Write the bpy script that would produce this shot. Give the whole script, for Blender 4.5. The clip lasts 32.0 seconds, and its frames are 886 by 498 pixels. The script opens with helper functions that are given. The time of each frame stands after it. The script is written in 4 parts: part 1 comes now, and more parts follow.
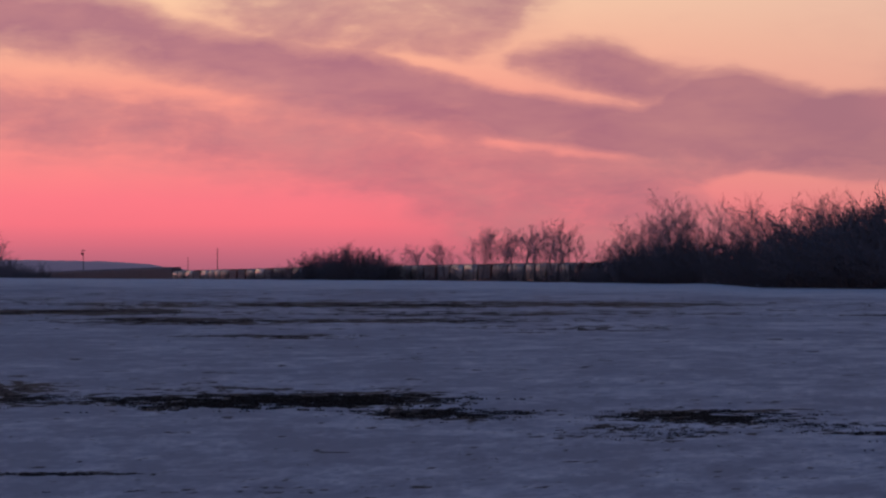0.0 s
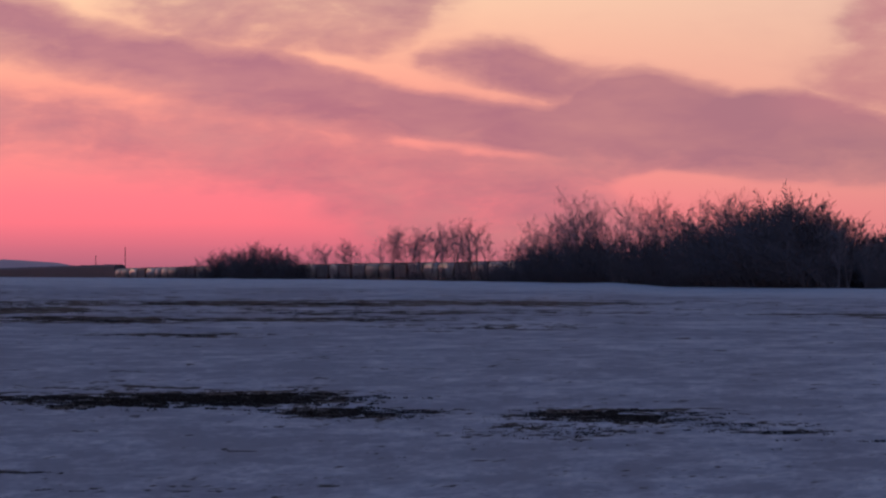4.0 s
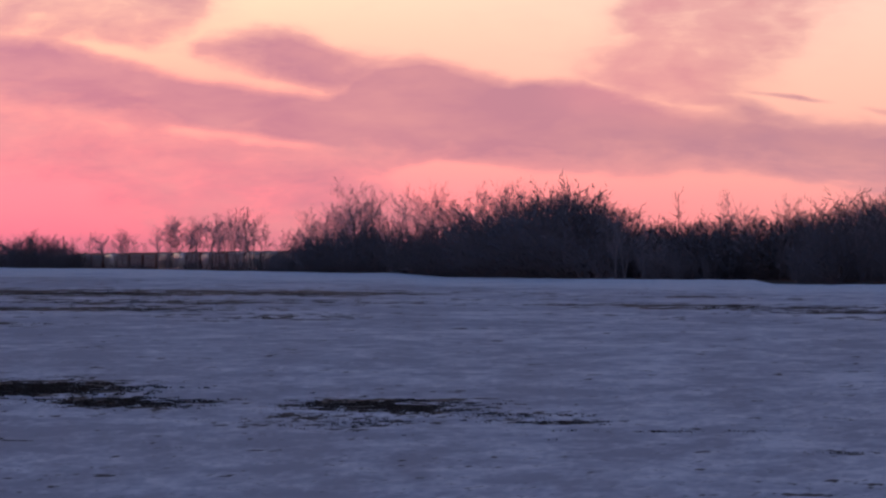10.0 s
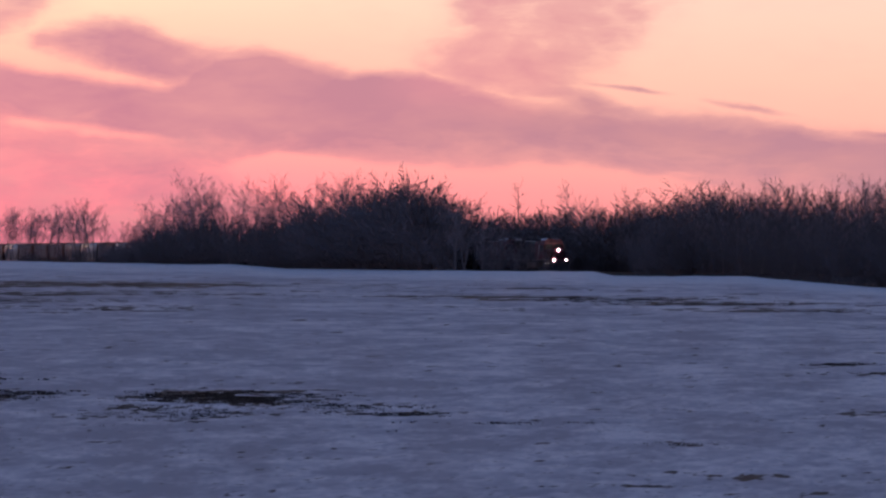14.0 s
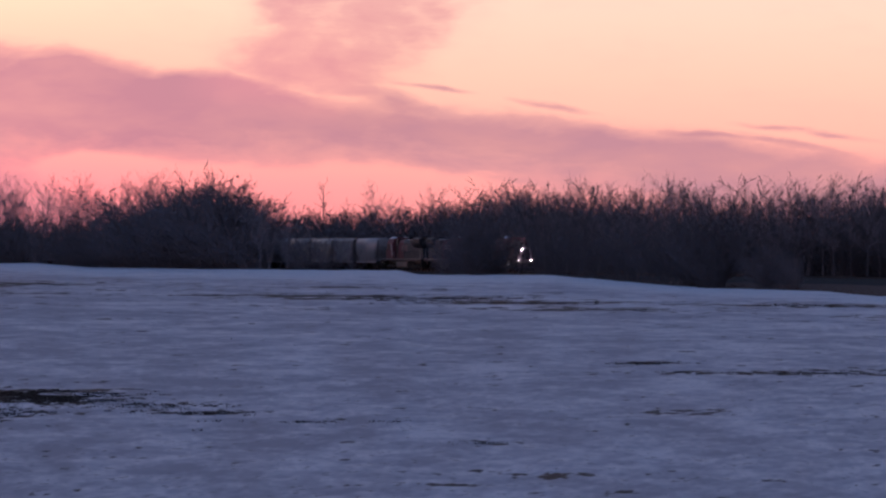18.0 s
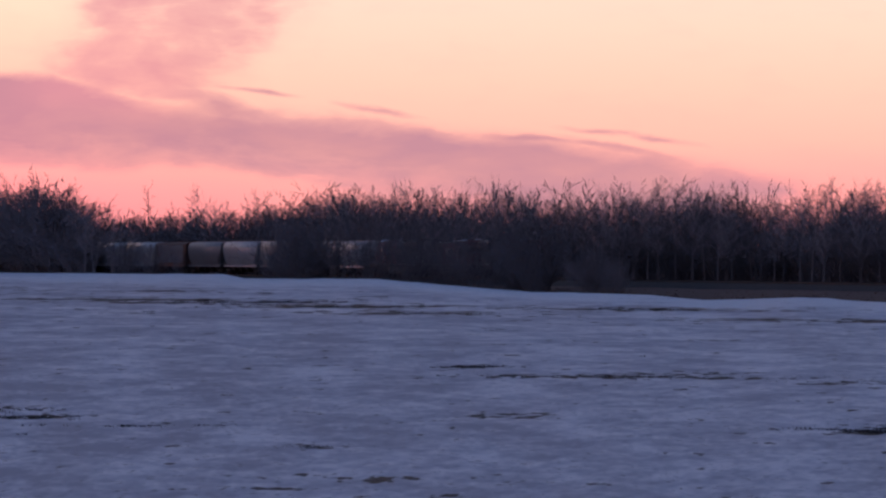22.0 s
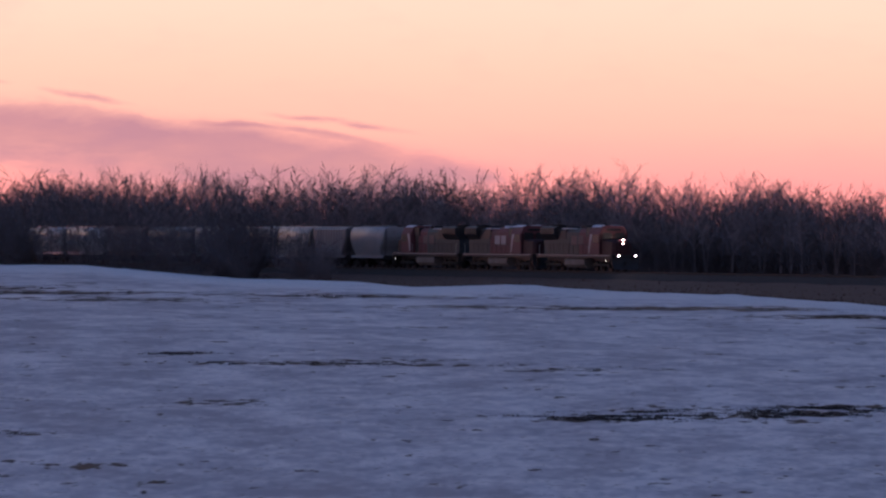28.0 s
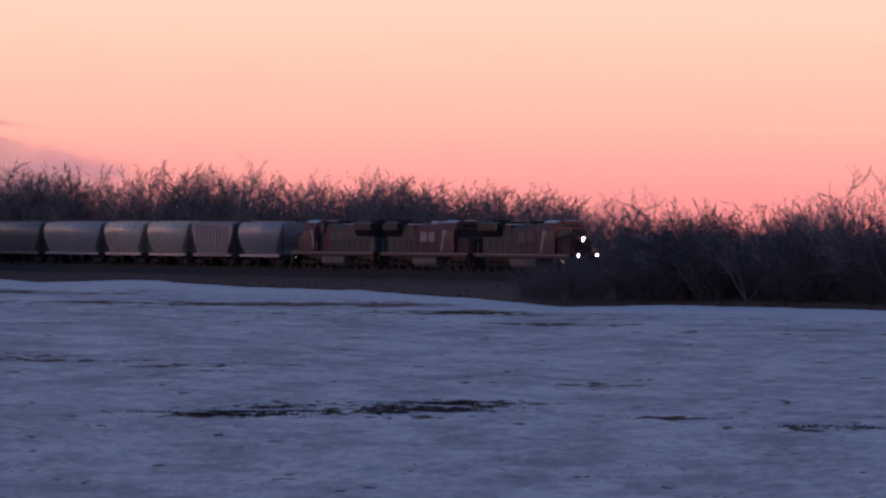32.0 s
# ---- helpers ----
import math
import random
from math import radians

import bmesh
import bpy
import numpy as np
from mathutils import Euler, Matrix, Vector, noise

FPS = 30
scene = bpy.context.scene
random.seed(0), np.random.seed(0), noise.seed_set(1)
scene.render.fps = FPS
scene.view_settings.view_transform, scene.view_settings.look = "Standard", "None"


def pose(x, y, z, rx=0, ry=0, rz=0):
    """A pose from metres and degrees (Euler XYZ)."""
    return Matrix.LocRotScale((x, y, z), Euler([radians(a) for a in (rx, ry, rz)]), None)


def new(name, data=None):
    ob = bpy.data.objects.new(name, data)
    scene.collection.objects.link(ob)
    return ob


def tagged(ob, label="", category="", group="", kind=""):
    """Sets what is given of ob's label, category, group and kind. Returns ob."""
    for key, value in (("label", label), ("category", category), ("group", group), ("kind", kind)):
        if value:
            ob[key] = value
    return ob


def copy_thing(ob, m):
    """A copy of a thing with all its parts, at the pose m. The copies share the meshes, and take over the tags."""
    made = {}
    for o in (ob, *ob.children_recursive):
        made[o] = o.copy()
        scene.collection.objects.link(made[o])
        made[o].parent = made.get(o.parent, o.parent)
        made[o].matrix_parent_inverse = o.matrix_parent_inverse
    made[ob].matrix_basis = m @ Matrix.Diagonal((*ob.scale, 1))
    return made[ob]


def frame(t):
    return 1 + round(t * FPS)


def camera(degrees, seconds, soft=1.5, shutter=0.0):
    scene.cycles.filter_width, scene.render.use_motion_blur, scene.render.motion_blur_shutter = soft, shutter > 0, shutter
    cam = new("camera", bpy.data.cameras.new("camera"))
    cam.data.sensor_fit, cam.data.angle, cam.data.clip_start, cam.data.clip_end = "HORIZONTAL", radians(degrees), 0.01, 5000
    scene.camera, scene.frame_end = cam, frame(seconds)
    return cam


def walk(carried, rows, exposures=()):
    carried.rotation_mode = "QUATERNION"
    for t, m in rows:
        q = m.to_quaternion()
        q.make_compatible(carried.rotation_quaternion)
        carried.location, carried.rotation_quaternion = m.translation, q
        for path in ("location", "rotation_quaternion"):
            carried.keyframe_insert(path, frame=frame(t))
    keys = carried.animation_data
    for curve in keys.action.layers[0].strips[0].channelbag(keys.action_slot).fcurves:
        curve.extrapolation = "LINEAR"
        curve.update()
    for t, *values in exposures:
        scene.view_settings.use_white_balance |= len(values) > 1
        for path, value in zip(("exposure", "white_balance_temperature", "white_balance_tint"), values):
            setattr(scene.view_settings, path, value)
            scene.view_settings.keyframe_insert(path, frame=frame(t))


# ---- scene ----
# ---- the camera: a tripod pan, long lens ----
EYE = 4.0
LENS_F = 11400.0      # focal length in picture units (1568 across)
cam = camera(math.degrees(2 * math.atan(784 / LENS_F)), 32.0, soft=2.3, shutter=0.4)
PAN = [  # seconds, turn to the right, pitch, lean (degrees)
    (0.0, 0.000, 0.156, -0.000),
    (0.5, 0.040, 0.162, 0.002),
    (1.0, 0.105, 0.192, -0.003),
    (1.5, 0.206, 0.202, -0.011),
    (2.0, 0.319, 0.176, -0.015),
    (2.5, 0.458, 0.180, -0.021),
    (3.0, 0.620, 0.176, -0.033),
    (3.5, 0.720, 0.163, -0.049),
    (5.5, 1.164, 0.100, -0.067),
    (6.0, 1.279, 0.094, -0.091),
    (6.5, 1.451, 0.097, -0.117),
    (7.0, 1.688, 0.080, -0.139),
    (7.5, 1.870, 0.066, -0.151),
    (8.0, 2.020, 0.086, -0.169),
    (8.5, 2.188, 0.073, -0.183),
    (9.0, 2.371, 0.062, -0.186),
    (9.5, 2.553, 0.060, -0.191),
    (10.0, 2.803, 0.061, -0.194),
    (10.5, 2.953, 0.091, -0.201),
    (11.0, 3.115, 0.076, -0.205),
    (11.5, 3.238, 0.043, -0.209),
    (12.0, 3.357, 0.029, -0.206),
    (12.5, 3.492, 0.018, -0.215),
    (13.0, 3.760, 0.007, -0.226),
    (13.5, 4.079, -0.009, -0.224),
    (14.0, 4.229, -0.009, -0.221),
    (14.5, 4.407, -0.009, -0.222),
    (15.0, 4.699, -0.012, -0.225),
    (15.5, 5.038, 0.002, -0.224),
    (17.5, 5.807, -0.030, -0.221),
    (18.0, 5.962, -0.013, -0.217),
    (18.5, 6.203, -0.012, -0.214),
    (19.0, 6.341, -0.055, -0.218),
    (19.5, 6.714, -0.079, -0.221),
    (20.0, 7.193, -0.041, -0.220),
    (20.5, 7.463, 0.014, -0.208),
    (21.0, 7.432, 0.039, -0.201),
    (21.5, 7.418, 0.025, -0.200),
    (22.0, 7.518, 0.026, -0.202),
    (22.5, 7.624, 0.026, -0.205),
    (23.0, 7.739, -0.002, -0.209),
    (23.5, 7.918, -0.016, -0.218),
    (24.0, 8.136, -0.007, -0.222),
    (24.5, 8.405, -0.003, -0.239),
    (26.5, 9.312, -0.097, -0.271),
    (27.0, 9.704, -0.083, -0.297),
    (27.5, 9.939, -0.081, -0.317),
    (28.0, 10.113, -0.080, -0.332),
    (28.5, 10.471, -0.078, -0.344),
    (29.0, 10.857, -0.054, -0.352),
    (29.5, 11.108, -0.048, -0.361),
    (30.0, 11.467, -0.029, -0.374),
    (30.5, 11.952, -0.061, -0.388),
    (31.0, 12.538, -0.078, -0.393),
    (31.5, 13.057, -0.074, -0.395),
    (32.0, 13.452, -0.099, -0.398),
]
walk(cam, [(t, pose(0, 0, EYE, 90 + pitch, lean, -turn)) for t, turn, pitch, lean in PAN],
     exposures=[(0.0, -0.56), (3.5, -0.48), (6.0, -0.3), (9.0, -0.04), (13.0, 0.03), (20.0, 0.15), (26.0, 0.17), (29.0, 0.16), (32.0, 0.03)])


# ---- colours ----
def lin(r, g, b):
    return tuple((c / 255 / 12.92 if c <= 10 else ((c / 255 + 0.055) / 1.055) ** 2.4) for c in (r, g, b)) + (1.0,)


class Nodes:
    """A short hand for shader trees."""

    def __init__(self, tree):
        self.tree = tree
        tree.nodes.clear()

    def add(self, kind, **inputs):
        node = self.tree.nodes.new(kind)
        for key, value in inputs.items():
            self.put(node.inputs[key.replace("_", " ")], value)
        return node

    def put(self, socket, value):
        if isinstance(value, bpy.types.NodeSocket):
            self.tree.links.new(value, socket)
        else:
            socket.default_value = value

    def math(self, op, a, b=0.0, c=0.0, clamp=False):
        node = self.tree.nodes.new("ShaderNodeMath")
        node.operation, node.use_clamp = op, clamp
        for socket, value in zip(node.inputs, (a, b, c)):
            self.put(socket, value)
        return node.outputs[0]

    def mix(self, fac, a, b, blend="MIX"):
        node = self.tree.nodes.new("ShaderNodeMix")
        node.data_type, node.blend_type = "RGBA", blend
        self.put(node.inputs[0], fac), self.put(node.inputs[6], a), self.put(node.inputs[7], b)
        return node.outputs[2]

    def ramp(self, fac, stops, ease="LINEAR"):
        node = self.tree.nodes.new("ShaderNodeValToRGB")
        node.color_ramp.interpolation = ease
        while len(node.color_ramp.elements) < len(stops):
            node.color_ramp.elements.new(0.5)
        for element, (place, colour) in zip(node.color_ramp.elements, stops):
            element.position, element.color = place, colour
        self.put(node.inputs[0], fac)
        return node.outputs[0]

    def noise(self, vector, scale, detail=3.0, rough=0.5, distortion=0.0):
        node = self.tree.nodes.new("ShaderNodeTexNoise")
        self.put(node.inputs["Vector"], vector)
        for key, value in (("Scale", scale), ("Detail", detail), ("Roughness", rough), ("Distortion", distortion)):
            node.inputs[key].default_value = value
        return node.outputs["Fac"]

    def mapping(self, vector, place=(0, 0, 0), turn=(0, 0, 0), size=(1, 1, 1), kind="POINT"):
        node = self.tree.nodes.new("ShaderNodeMapping")
        node.vector_type = kind
        self.put(node.inputs["Vector"], vector)
        node.inputs["Location"].default_value, node.inputs["Rotation"].default_value, node.inputs["Scale"].default_value = place, turn, size
        return node.outputs[0]


# ---- the sky: afterglow low in the west, blue dusk overhead ----
world = bpy.data.worlds.new("dusk_sky")
scene.world = world
world.use_nodes = True
N = Nodes(world.node_tree)
coord = N.add("ShaderNodeTexCoord").outputs["Generated"]
xyz = N.add("ShaderNodeSeparateXYZ", Vector=coord).outputs
bearing = N.math("ARCTAN2", xyz[0], xyz[1])
rise = N.math("ARCSINE", xyz[2])
U = N.math("MULTIPLY", bearing, LENS_F / 1000)     # to the right, in thousandths of the lens
V = N.math("MULTIPLY", rise, LENS_F / 1000)        # up
flat = N.add("ShaderNodeCombineXYZ", X=U, Y=V).outputs[0]
# the clear glow between the clouds
low_left = N.ramp(N.math("MULTIPLY", V, 2.0, clamp=True), [
    (0.0, lin(180, 102, 122)), (0.05, lin(204, 108, 126)), (0.15, lin(250, 120, 132)), (0.24, lin(255, 126, 136)), (0.45, lin(255, 150, 140)),
    (0.62, lin(255, 164, 144)), (0.8, lin(255, 188, 156)), (1.0, lin(255, 214, 174))])
low_right = N.ramp(N.math("MULTIPLY", V, 2.0, clamp=True), [
    (0.0, lin(240, 136, 138)), (0.2, lin(249, 157, 152)), (0.4, lin(253, 180, 161)), (0.6, lin(254, 193, 170)),
    (0.8, lin(255, 203, 180)), (1.0, lin(255, 208, 188))])
glow = N.mix(N.math("MULTIPLY_ADD", U, 0.75, 0.1, clamp=True), low_left, low_right)
glow = N.mix(1.0, glow, (1.13, 1.1, 1.12, 1), "MULTIPLY")
# cloud banks: soft streaks leaning down to the right
warp_noise = N.tree.nodes.new("ShaderNodeTexNoise")
N.put(warp_noise.inputs["Vector"], N.mapping(flat, size=(2.2, 6.0, 1)))
warp_noise.inputs["Scale"].default_value, warp_noise.inputs["Detail"].default_value = 1.6, 5.0
warp = N.tree.nodes.new("ShaderNodeVectorMath")
warp.operation = "MULTIPLY_ADD"
N.put(warp.inputs[0], warp_noise.outputs["Color"])
warp.inputs[1].default_value, warp.inputs[2].default_value = (0.12, 0.055, 0), (-0.06, -0.0275, 0)
bent = N.tree.nodes.new("ShaderNodeVectorMath")
bent.operation = "ADD"
N.put(bent.inputs[0], flat), N.put(bent.inputs[1], warp.outputs[0])
bent = bent.outputs[0]


def bank(total, cu, cv, su, sv, lean, weight):
    """One soft wisp of cloud: middle (right, up), half sizes, lean in degrees, weight."""
    blob = N.tree.nodes.new("ShaderNodeTexGradient")
    blob.gradient_type = "SPHERICAL"
    N.put(blob.inputs[0], N.mapping(bent, (cu, cv, 0), (0, 0, radians(lean)), (su, sv, 1), "TEXTURE"))
    return N.math("MULTIPLY_ADD", blob.outputs["Fac"], weight, total)


bent_uv = N.add("ShaderNodeSeparateXYZ", Vector=bent).outputs
along = N.math("MULTIPLY_ADD", bent_uv[0], 1 / 3.4, 0.9 / 3.4, clamp=True)


def smooth(value, low, high):
    node = N.tree.nodes.new("ShaderNodeMapRange")
    node.interpolation_type = "SMOOTHSTEP"
    for socket, v in zip(node.inputs, (value, low, high)):
        N.put(socket, v)
    return node.outputs[0]


def sheet(rows, soft_top, soft_low):
    """A long sheet of cloud (or a gap): rows of (right, top, underside, weight), with soft edges."""
    spots = [(u + 0.9) / 3.4 for u, top, low, weight in rows]
    top, low, weight = (N.ramp(along, [(p, (row[k], row[k], row[k], 1)) for p, row in zip(spots, rows)]) for k in (1, 2, 3))
    under = smooth(N.math("SUBTRACT", top, bent_uv[1]), -soft_top, soft_top)
    over = smooth(N.math("SUBTRACT", bent_uv[1], low), -soft_low, soft_low)
    return N.math("MULTIPLY", N.math("MULTIPLY", under, over), weight)


# the long main band, its darker upper patch, the high veil, the haze below it, the rising column
main = sheet([(-0.85, 0.52, 0.385, 1.01), (-0.58, 0.468, 0.367, 1.06), (-0.434, 0.427, 0.33, 1.12), (-0.28, 0.402, 0.285, 1.12),
              (-0.08, 0.37, 0.235, 1.12), (0.07, 0.332, 0.225, 1.12), (0.22, 0.306, 0.175, 1.12), (0.36, 0.29, 0.172, 1.18),
              (0.42, 0.335, 0.172, 1.18), (0.52, 0.342, 0.165, 1.23), (0.67, 0.3, 0.16, 1.23), (0.8, 0.312, 0.158, 1.18),
              (1.0, 0.248, 0.152, 1.12), (1.24, 0.242, 0.142, 1.12), (1.42, 0.222, 0.105, 1.12), (1.67, 0.201, 0.07, 1.12),
              (1.8, 0.175, 0.05, 1.12), (1.94, 0.153, 0.045, 1.06), (2.07, 0.138, 0.06, 0.8), (2.16, 0.12, 0.105, 0.0)], 0.03, 0.07)
patch_dark = sheet([(0.06, 0.362, 0.352, 0.0), (0.13, 0.38, 0.335, 0.7), (0.22, 0.395, 0.322, 0.95), (0.31, 0.394, 0.305, 1.0), (0.37, 0.372, 0.293, 1.0),
                    (0.45, 0.352, 0.29, 0.9), (0.55, 0.34, 0.29, 0.0)], 0.026, 0.03)
veil = sheet([(-0.5, 0.6, 0.45, 0.0), (-0.36, 0.6, 0.4, 0.5), (-0.1, 0.6, 0.35, 0.56), (0.02, 0.6, 0.34, 0.54), (0.1, 0.6, 0.385, 0.6),
              (0.14, 0.6, 0.42, 0.45), (0.24, 0.6, 0.46, 0.0)], 0.03, 0.045)
haze = sheet([(-0.85, 0.36, 0.215, 0.52), (-0.5, 0.34, 0.18, 0.58), (-0.3, 0.31, 0.155, 0.62), (-0.1, 0.25, 0.115, 0.65), (0.05, 0.25, 0.04, 0.62),
              (0.2, 0.25, -0.06, 0.62), (0.4, 0.25, -0.1, 0.58), (0.5, 0.2, -0.1, 0.45), (0.64, 0.17, -0.1, 0.34), (0.9, 0.15, -0.1, 0.2), (1.3, 0.15, -0.1, 0.0)], 0.07, 0.075)
column = sheet([(0.7, 0.33, 0.25, 0.0), (0.8, 0.36, 0.25, 0.4), (0.88, 0.44, 0.25, 0.55), (0.96, 0.6, 0.25, 0.6), (1.0, 0.6, 0.252, 0.6), (1.07, 0.6, 0.296, 0.55),
                (1.15, 0.6, 0.335, 0.48), (1.22, 0.6, 0.4, 0.3), (1.36, 0.6, 0.46, 0.0)], 0.08, 0.05)
total = N.math("MAXIMUM", N.math("MAXIMUM", main, patch_dark), N.math("MAXIMUM", N.math("MAXIMUM", veil, haze), column))
# the clear wedge, the bright slit, the lone streak and the low hump
wedge = sheet([(-0.9, 0.368, 0.33, 0.3), (-0.6, 0.362, 0.33, 0.3), (-0.48, 0.348, 0.302, 0.28), (-0.36, 0.315, 0.285, 0.25), (-0.22, 0.28, 0.265, 0.0)], 0.028, 0.045)
slit = sheet([(-0.13, 0.385, 0.376, 0.0), (-0.05, 0.376, 0.36, 0.6), (0.05, 0.348, 0.325, 0.6), (0.15, 0.326, 0.31, 0.5), (0.3, 0.301, 0.289, 0.4), (0.37, 0.293, 0.286, 0.0)], 0.014, 0.014)
streak = sheet([(0.04, 0.234, 0.224, 0.0), (0.1, 0.23, 0.215, 0.65), (0.2, 0.214, 0.2, 0.8), (0.3, 0.204, 0.19, 0.8), (0.4, 0.19, 0.183, 0.0)], 0.013, 0.014)
hump = sheet([(0.43, 0.143, 0.135, 0.0), (0.5, 0.158, 0.115, 0.8), (0.56, 0.168, 0.105, 0.95), (0.65, 0.153, 0.1, 0.9), (0.72, 0.142, 0.1, 0.5), (0.85, 0.135, 0.09, 0.3), (1.05, 0.142, 0.07, 0.4), (1.3, 0.13, 0.06, 0.0)], 0.017, 0.04)
for opening in (wedge, slit, streak, hump):
    total = N.math("SUBTRACT", total, opening)
total = bank(total, 1.08, 0.262, 0.09, 0.022, -6, 0.8)
total = bank(total, 1.17, 0.285, 0.09, 0.008, -5, 0.6)
total = bank(total, 1.385, 0.252, 0.1, 0.008, -8, 0.7)
total = bank(total, 1.76, 0.221, 0.07, 0.01, -6, 0.75)
total = bank(total, 1.79, 0.193, 0.11, 0.011, -13, 0.75)
total = bank(total, 1.875, 0.205, 0.09, 0.01, -12, 0.7)
total = bank(total, 1.67, 0.205, 0.12, 0.008, -5, 0.6)
streaks = N.noise(N.mapping(bent, turn=(0, 0, radians(9)), size=(3.2, 9.0, 1)), 1.7, 5.0, 0.55)
billows = N.noise(N.mapping(bent, turn=(0, 0, radians(14)), size=(9.0, 17.0, 1)), 1.5, 4.0, 0.55)
wisps = N.noise(N.mapping(bent, turn=(0, 0, radians(-4)), size=(5.0, 26.0, 1)), 1.9, 5.0, 0.62)
rough = N.math("ADD", N.math("MULTIPLY_ADD", streaks, 0.8, -0.4), N.math("MULTIPLY_ADD", wisps, 0.36, -0.18))
rough = N.math("ADD", rough, N.math("MULTIPLY_ADD", billows, 0.7, -0.35))
density = N.math("MULTIPLY_ADD", rough, N.math("MULTIPLY_ADD", total, 1.6, 0.3, clamp=True), total)     # clear sky stays smooth
cover = N.ramp(density, [(0.0, (0, 0, 0, 1)), (0.16, (0.1, 0.1, 0.1, 1)), (0.5, (0.6, 0.6, 0.6, 1)), (1.0, (0.97, 0.97, 0.97, 1))])
cloud_low = N.mix(N.math("MULTIPLY", V, 2.4, clamp=True), lin(197, 114, 131), lin(183, 122, 138))
cloud_far = N.mix(N.math("MULTIPLY_ADD", U, 0.8, 0.0, clamp=True), cloud_low, lin(193, 137, 150))
thick = N.noise(N.mapping(bent, turn=(0, 0, radians(6)), size=(3.0, 9.0, 1)), 1.3, 4.0, 0.55)
cloud = N.mix(N.math("MULTIPLY_ADD", thick, 3.4, -1.3, clamp=True), cloud_far, N.mix(0.36, cloud_far, lin(240, 164, 154)))
cloud = N.mix(N.math("MULTIPLY", column, 1.3, clamp=True), cloud, lin(220, 142, 152))     # the thin column glows pinker
low_sky = N.mix(cover, glow, cloud)
nearer = N.math("MULTIPLY_ADD", U, -0.22, 0.24, clamp=True)     # brighter towards the set sun
nearer = N.math("ADD", N.math("MINIMUM", nearer, 0.28), 1.0)
low_sky = N.mix(1.0, low_sky, N.add("ShaderNodeCombineXYZ", X=nearer, Y=nearer, Z=nearer).outputs[0], "MULTIPLY")
# deep orange where the sun went down, well to the left
ember = N.math("MULTIPLY_ADD", U, -0.4, -0.5, clamp=True)
low_sky = N.mix(N.math("MULTIPLY", ember, 0.5), low_sky, (1.5, 0.6, 0.52, 1))
# overhead
upper = N.ramp(N.math("MULTIPLY", rise, 2 / math.pi, clamp=True), [
    (0.025, lin(250, 196, 176)), (0.06, lin(176, 156, 164)), (0.14, lin(88, 108, 146)), (0.4, lin(54, 77, 122)), (1.0, lin(43, 66, 115))])
# the sun went down to the left of the view: the glow is widest there, the east is dim
sunward = N.math("MULTIPLY_ADD", xyz[0], -0.55, N.math("MULTIPLY", xyz[1], 0.835))
rosy = N.ramp(N.math("MULTIPLY", rise, 2 / math.pi, clamp=True), [
    (0.0, lin(84, 80, 104)), (0.06, lin(110, 94, 116)), (0.16, lin(100, 94, 124)), (0.3, lin(74, 86, 124)), (0.6, lin(52, 73, 118)), (1.0, lin(43, 68, 118))])
east = N.math("MULTIPLY_ADD", sunward, 1.1, 0.3, clamp=True)
upper = N.mix(east, rosy, upper)
nishita = N.tree.nodes.new("ShaderNodeTexSky")
nishita.sky_type, nishita.sun_disc, nishita.sun_elevation, nishita.sun_rotation = "NISHITA", False, radians(0.5), radians(5)
upper = N.mix(1.0, upper, N.mix(0.05, (0, 0, 0, 1), nishita.outputs[0]), "ADD")
lift = N.math("MULTIPLY_ADD", V, 2.2, -1.15, clamp=True)
west = N.math("MULTIPLY_ADD", sunward, 1.9, -0.2, clamp=True)
colour = N.mix(lift, N.mix(west, lin(84, 80, 104), low_sky), upper)
out = N.add("ShaderNodeOutputWorld", Surface=N.add("ShaderNodeBackground", Color=colour, Strength=1.0).outputs[0])


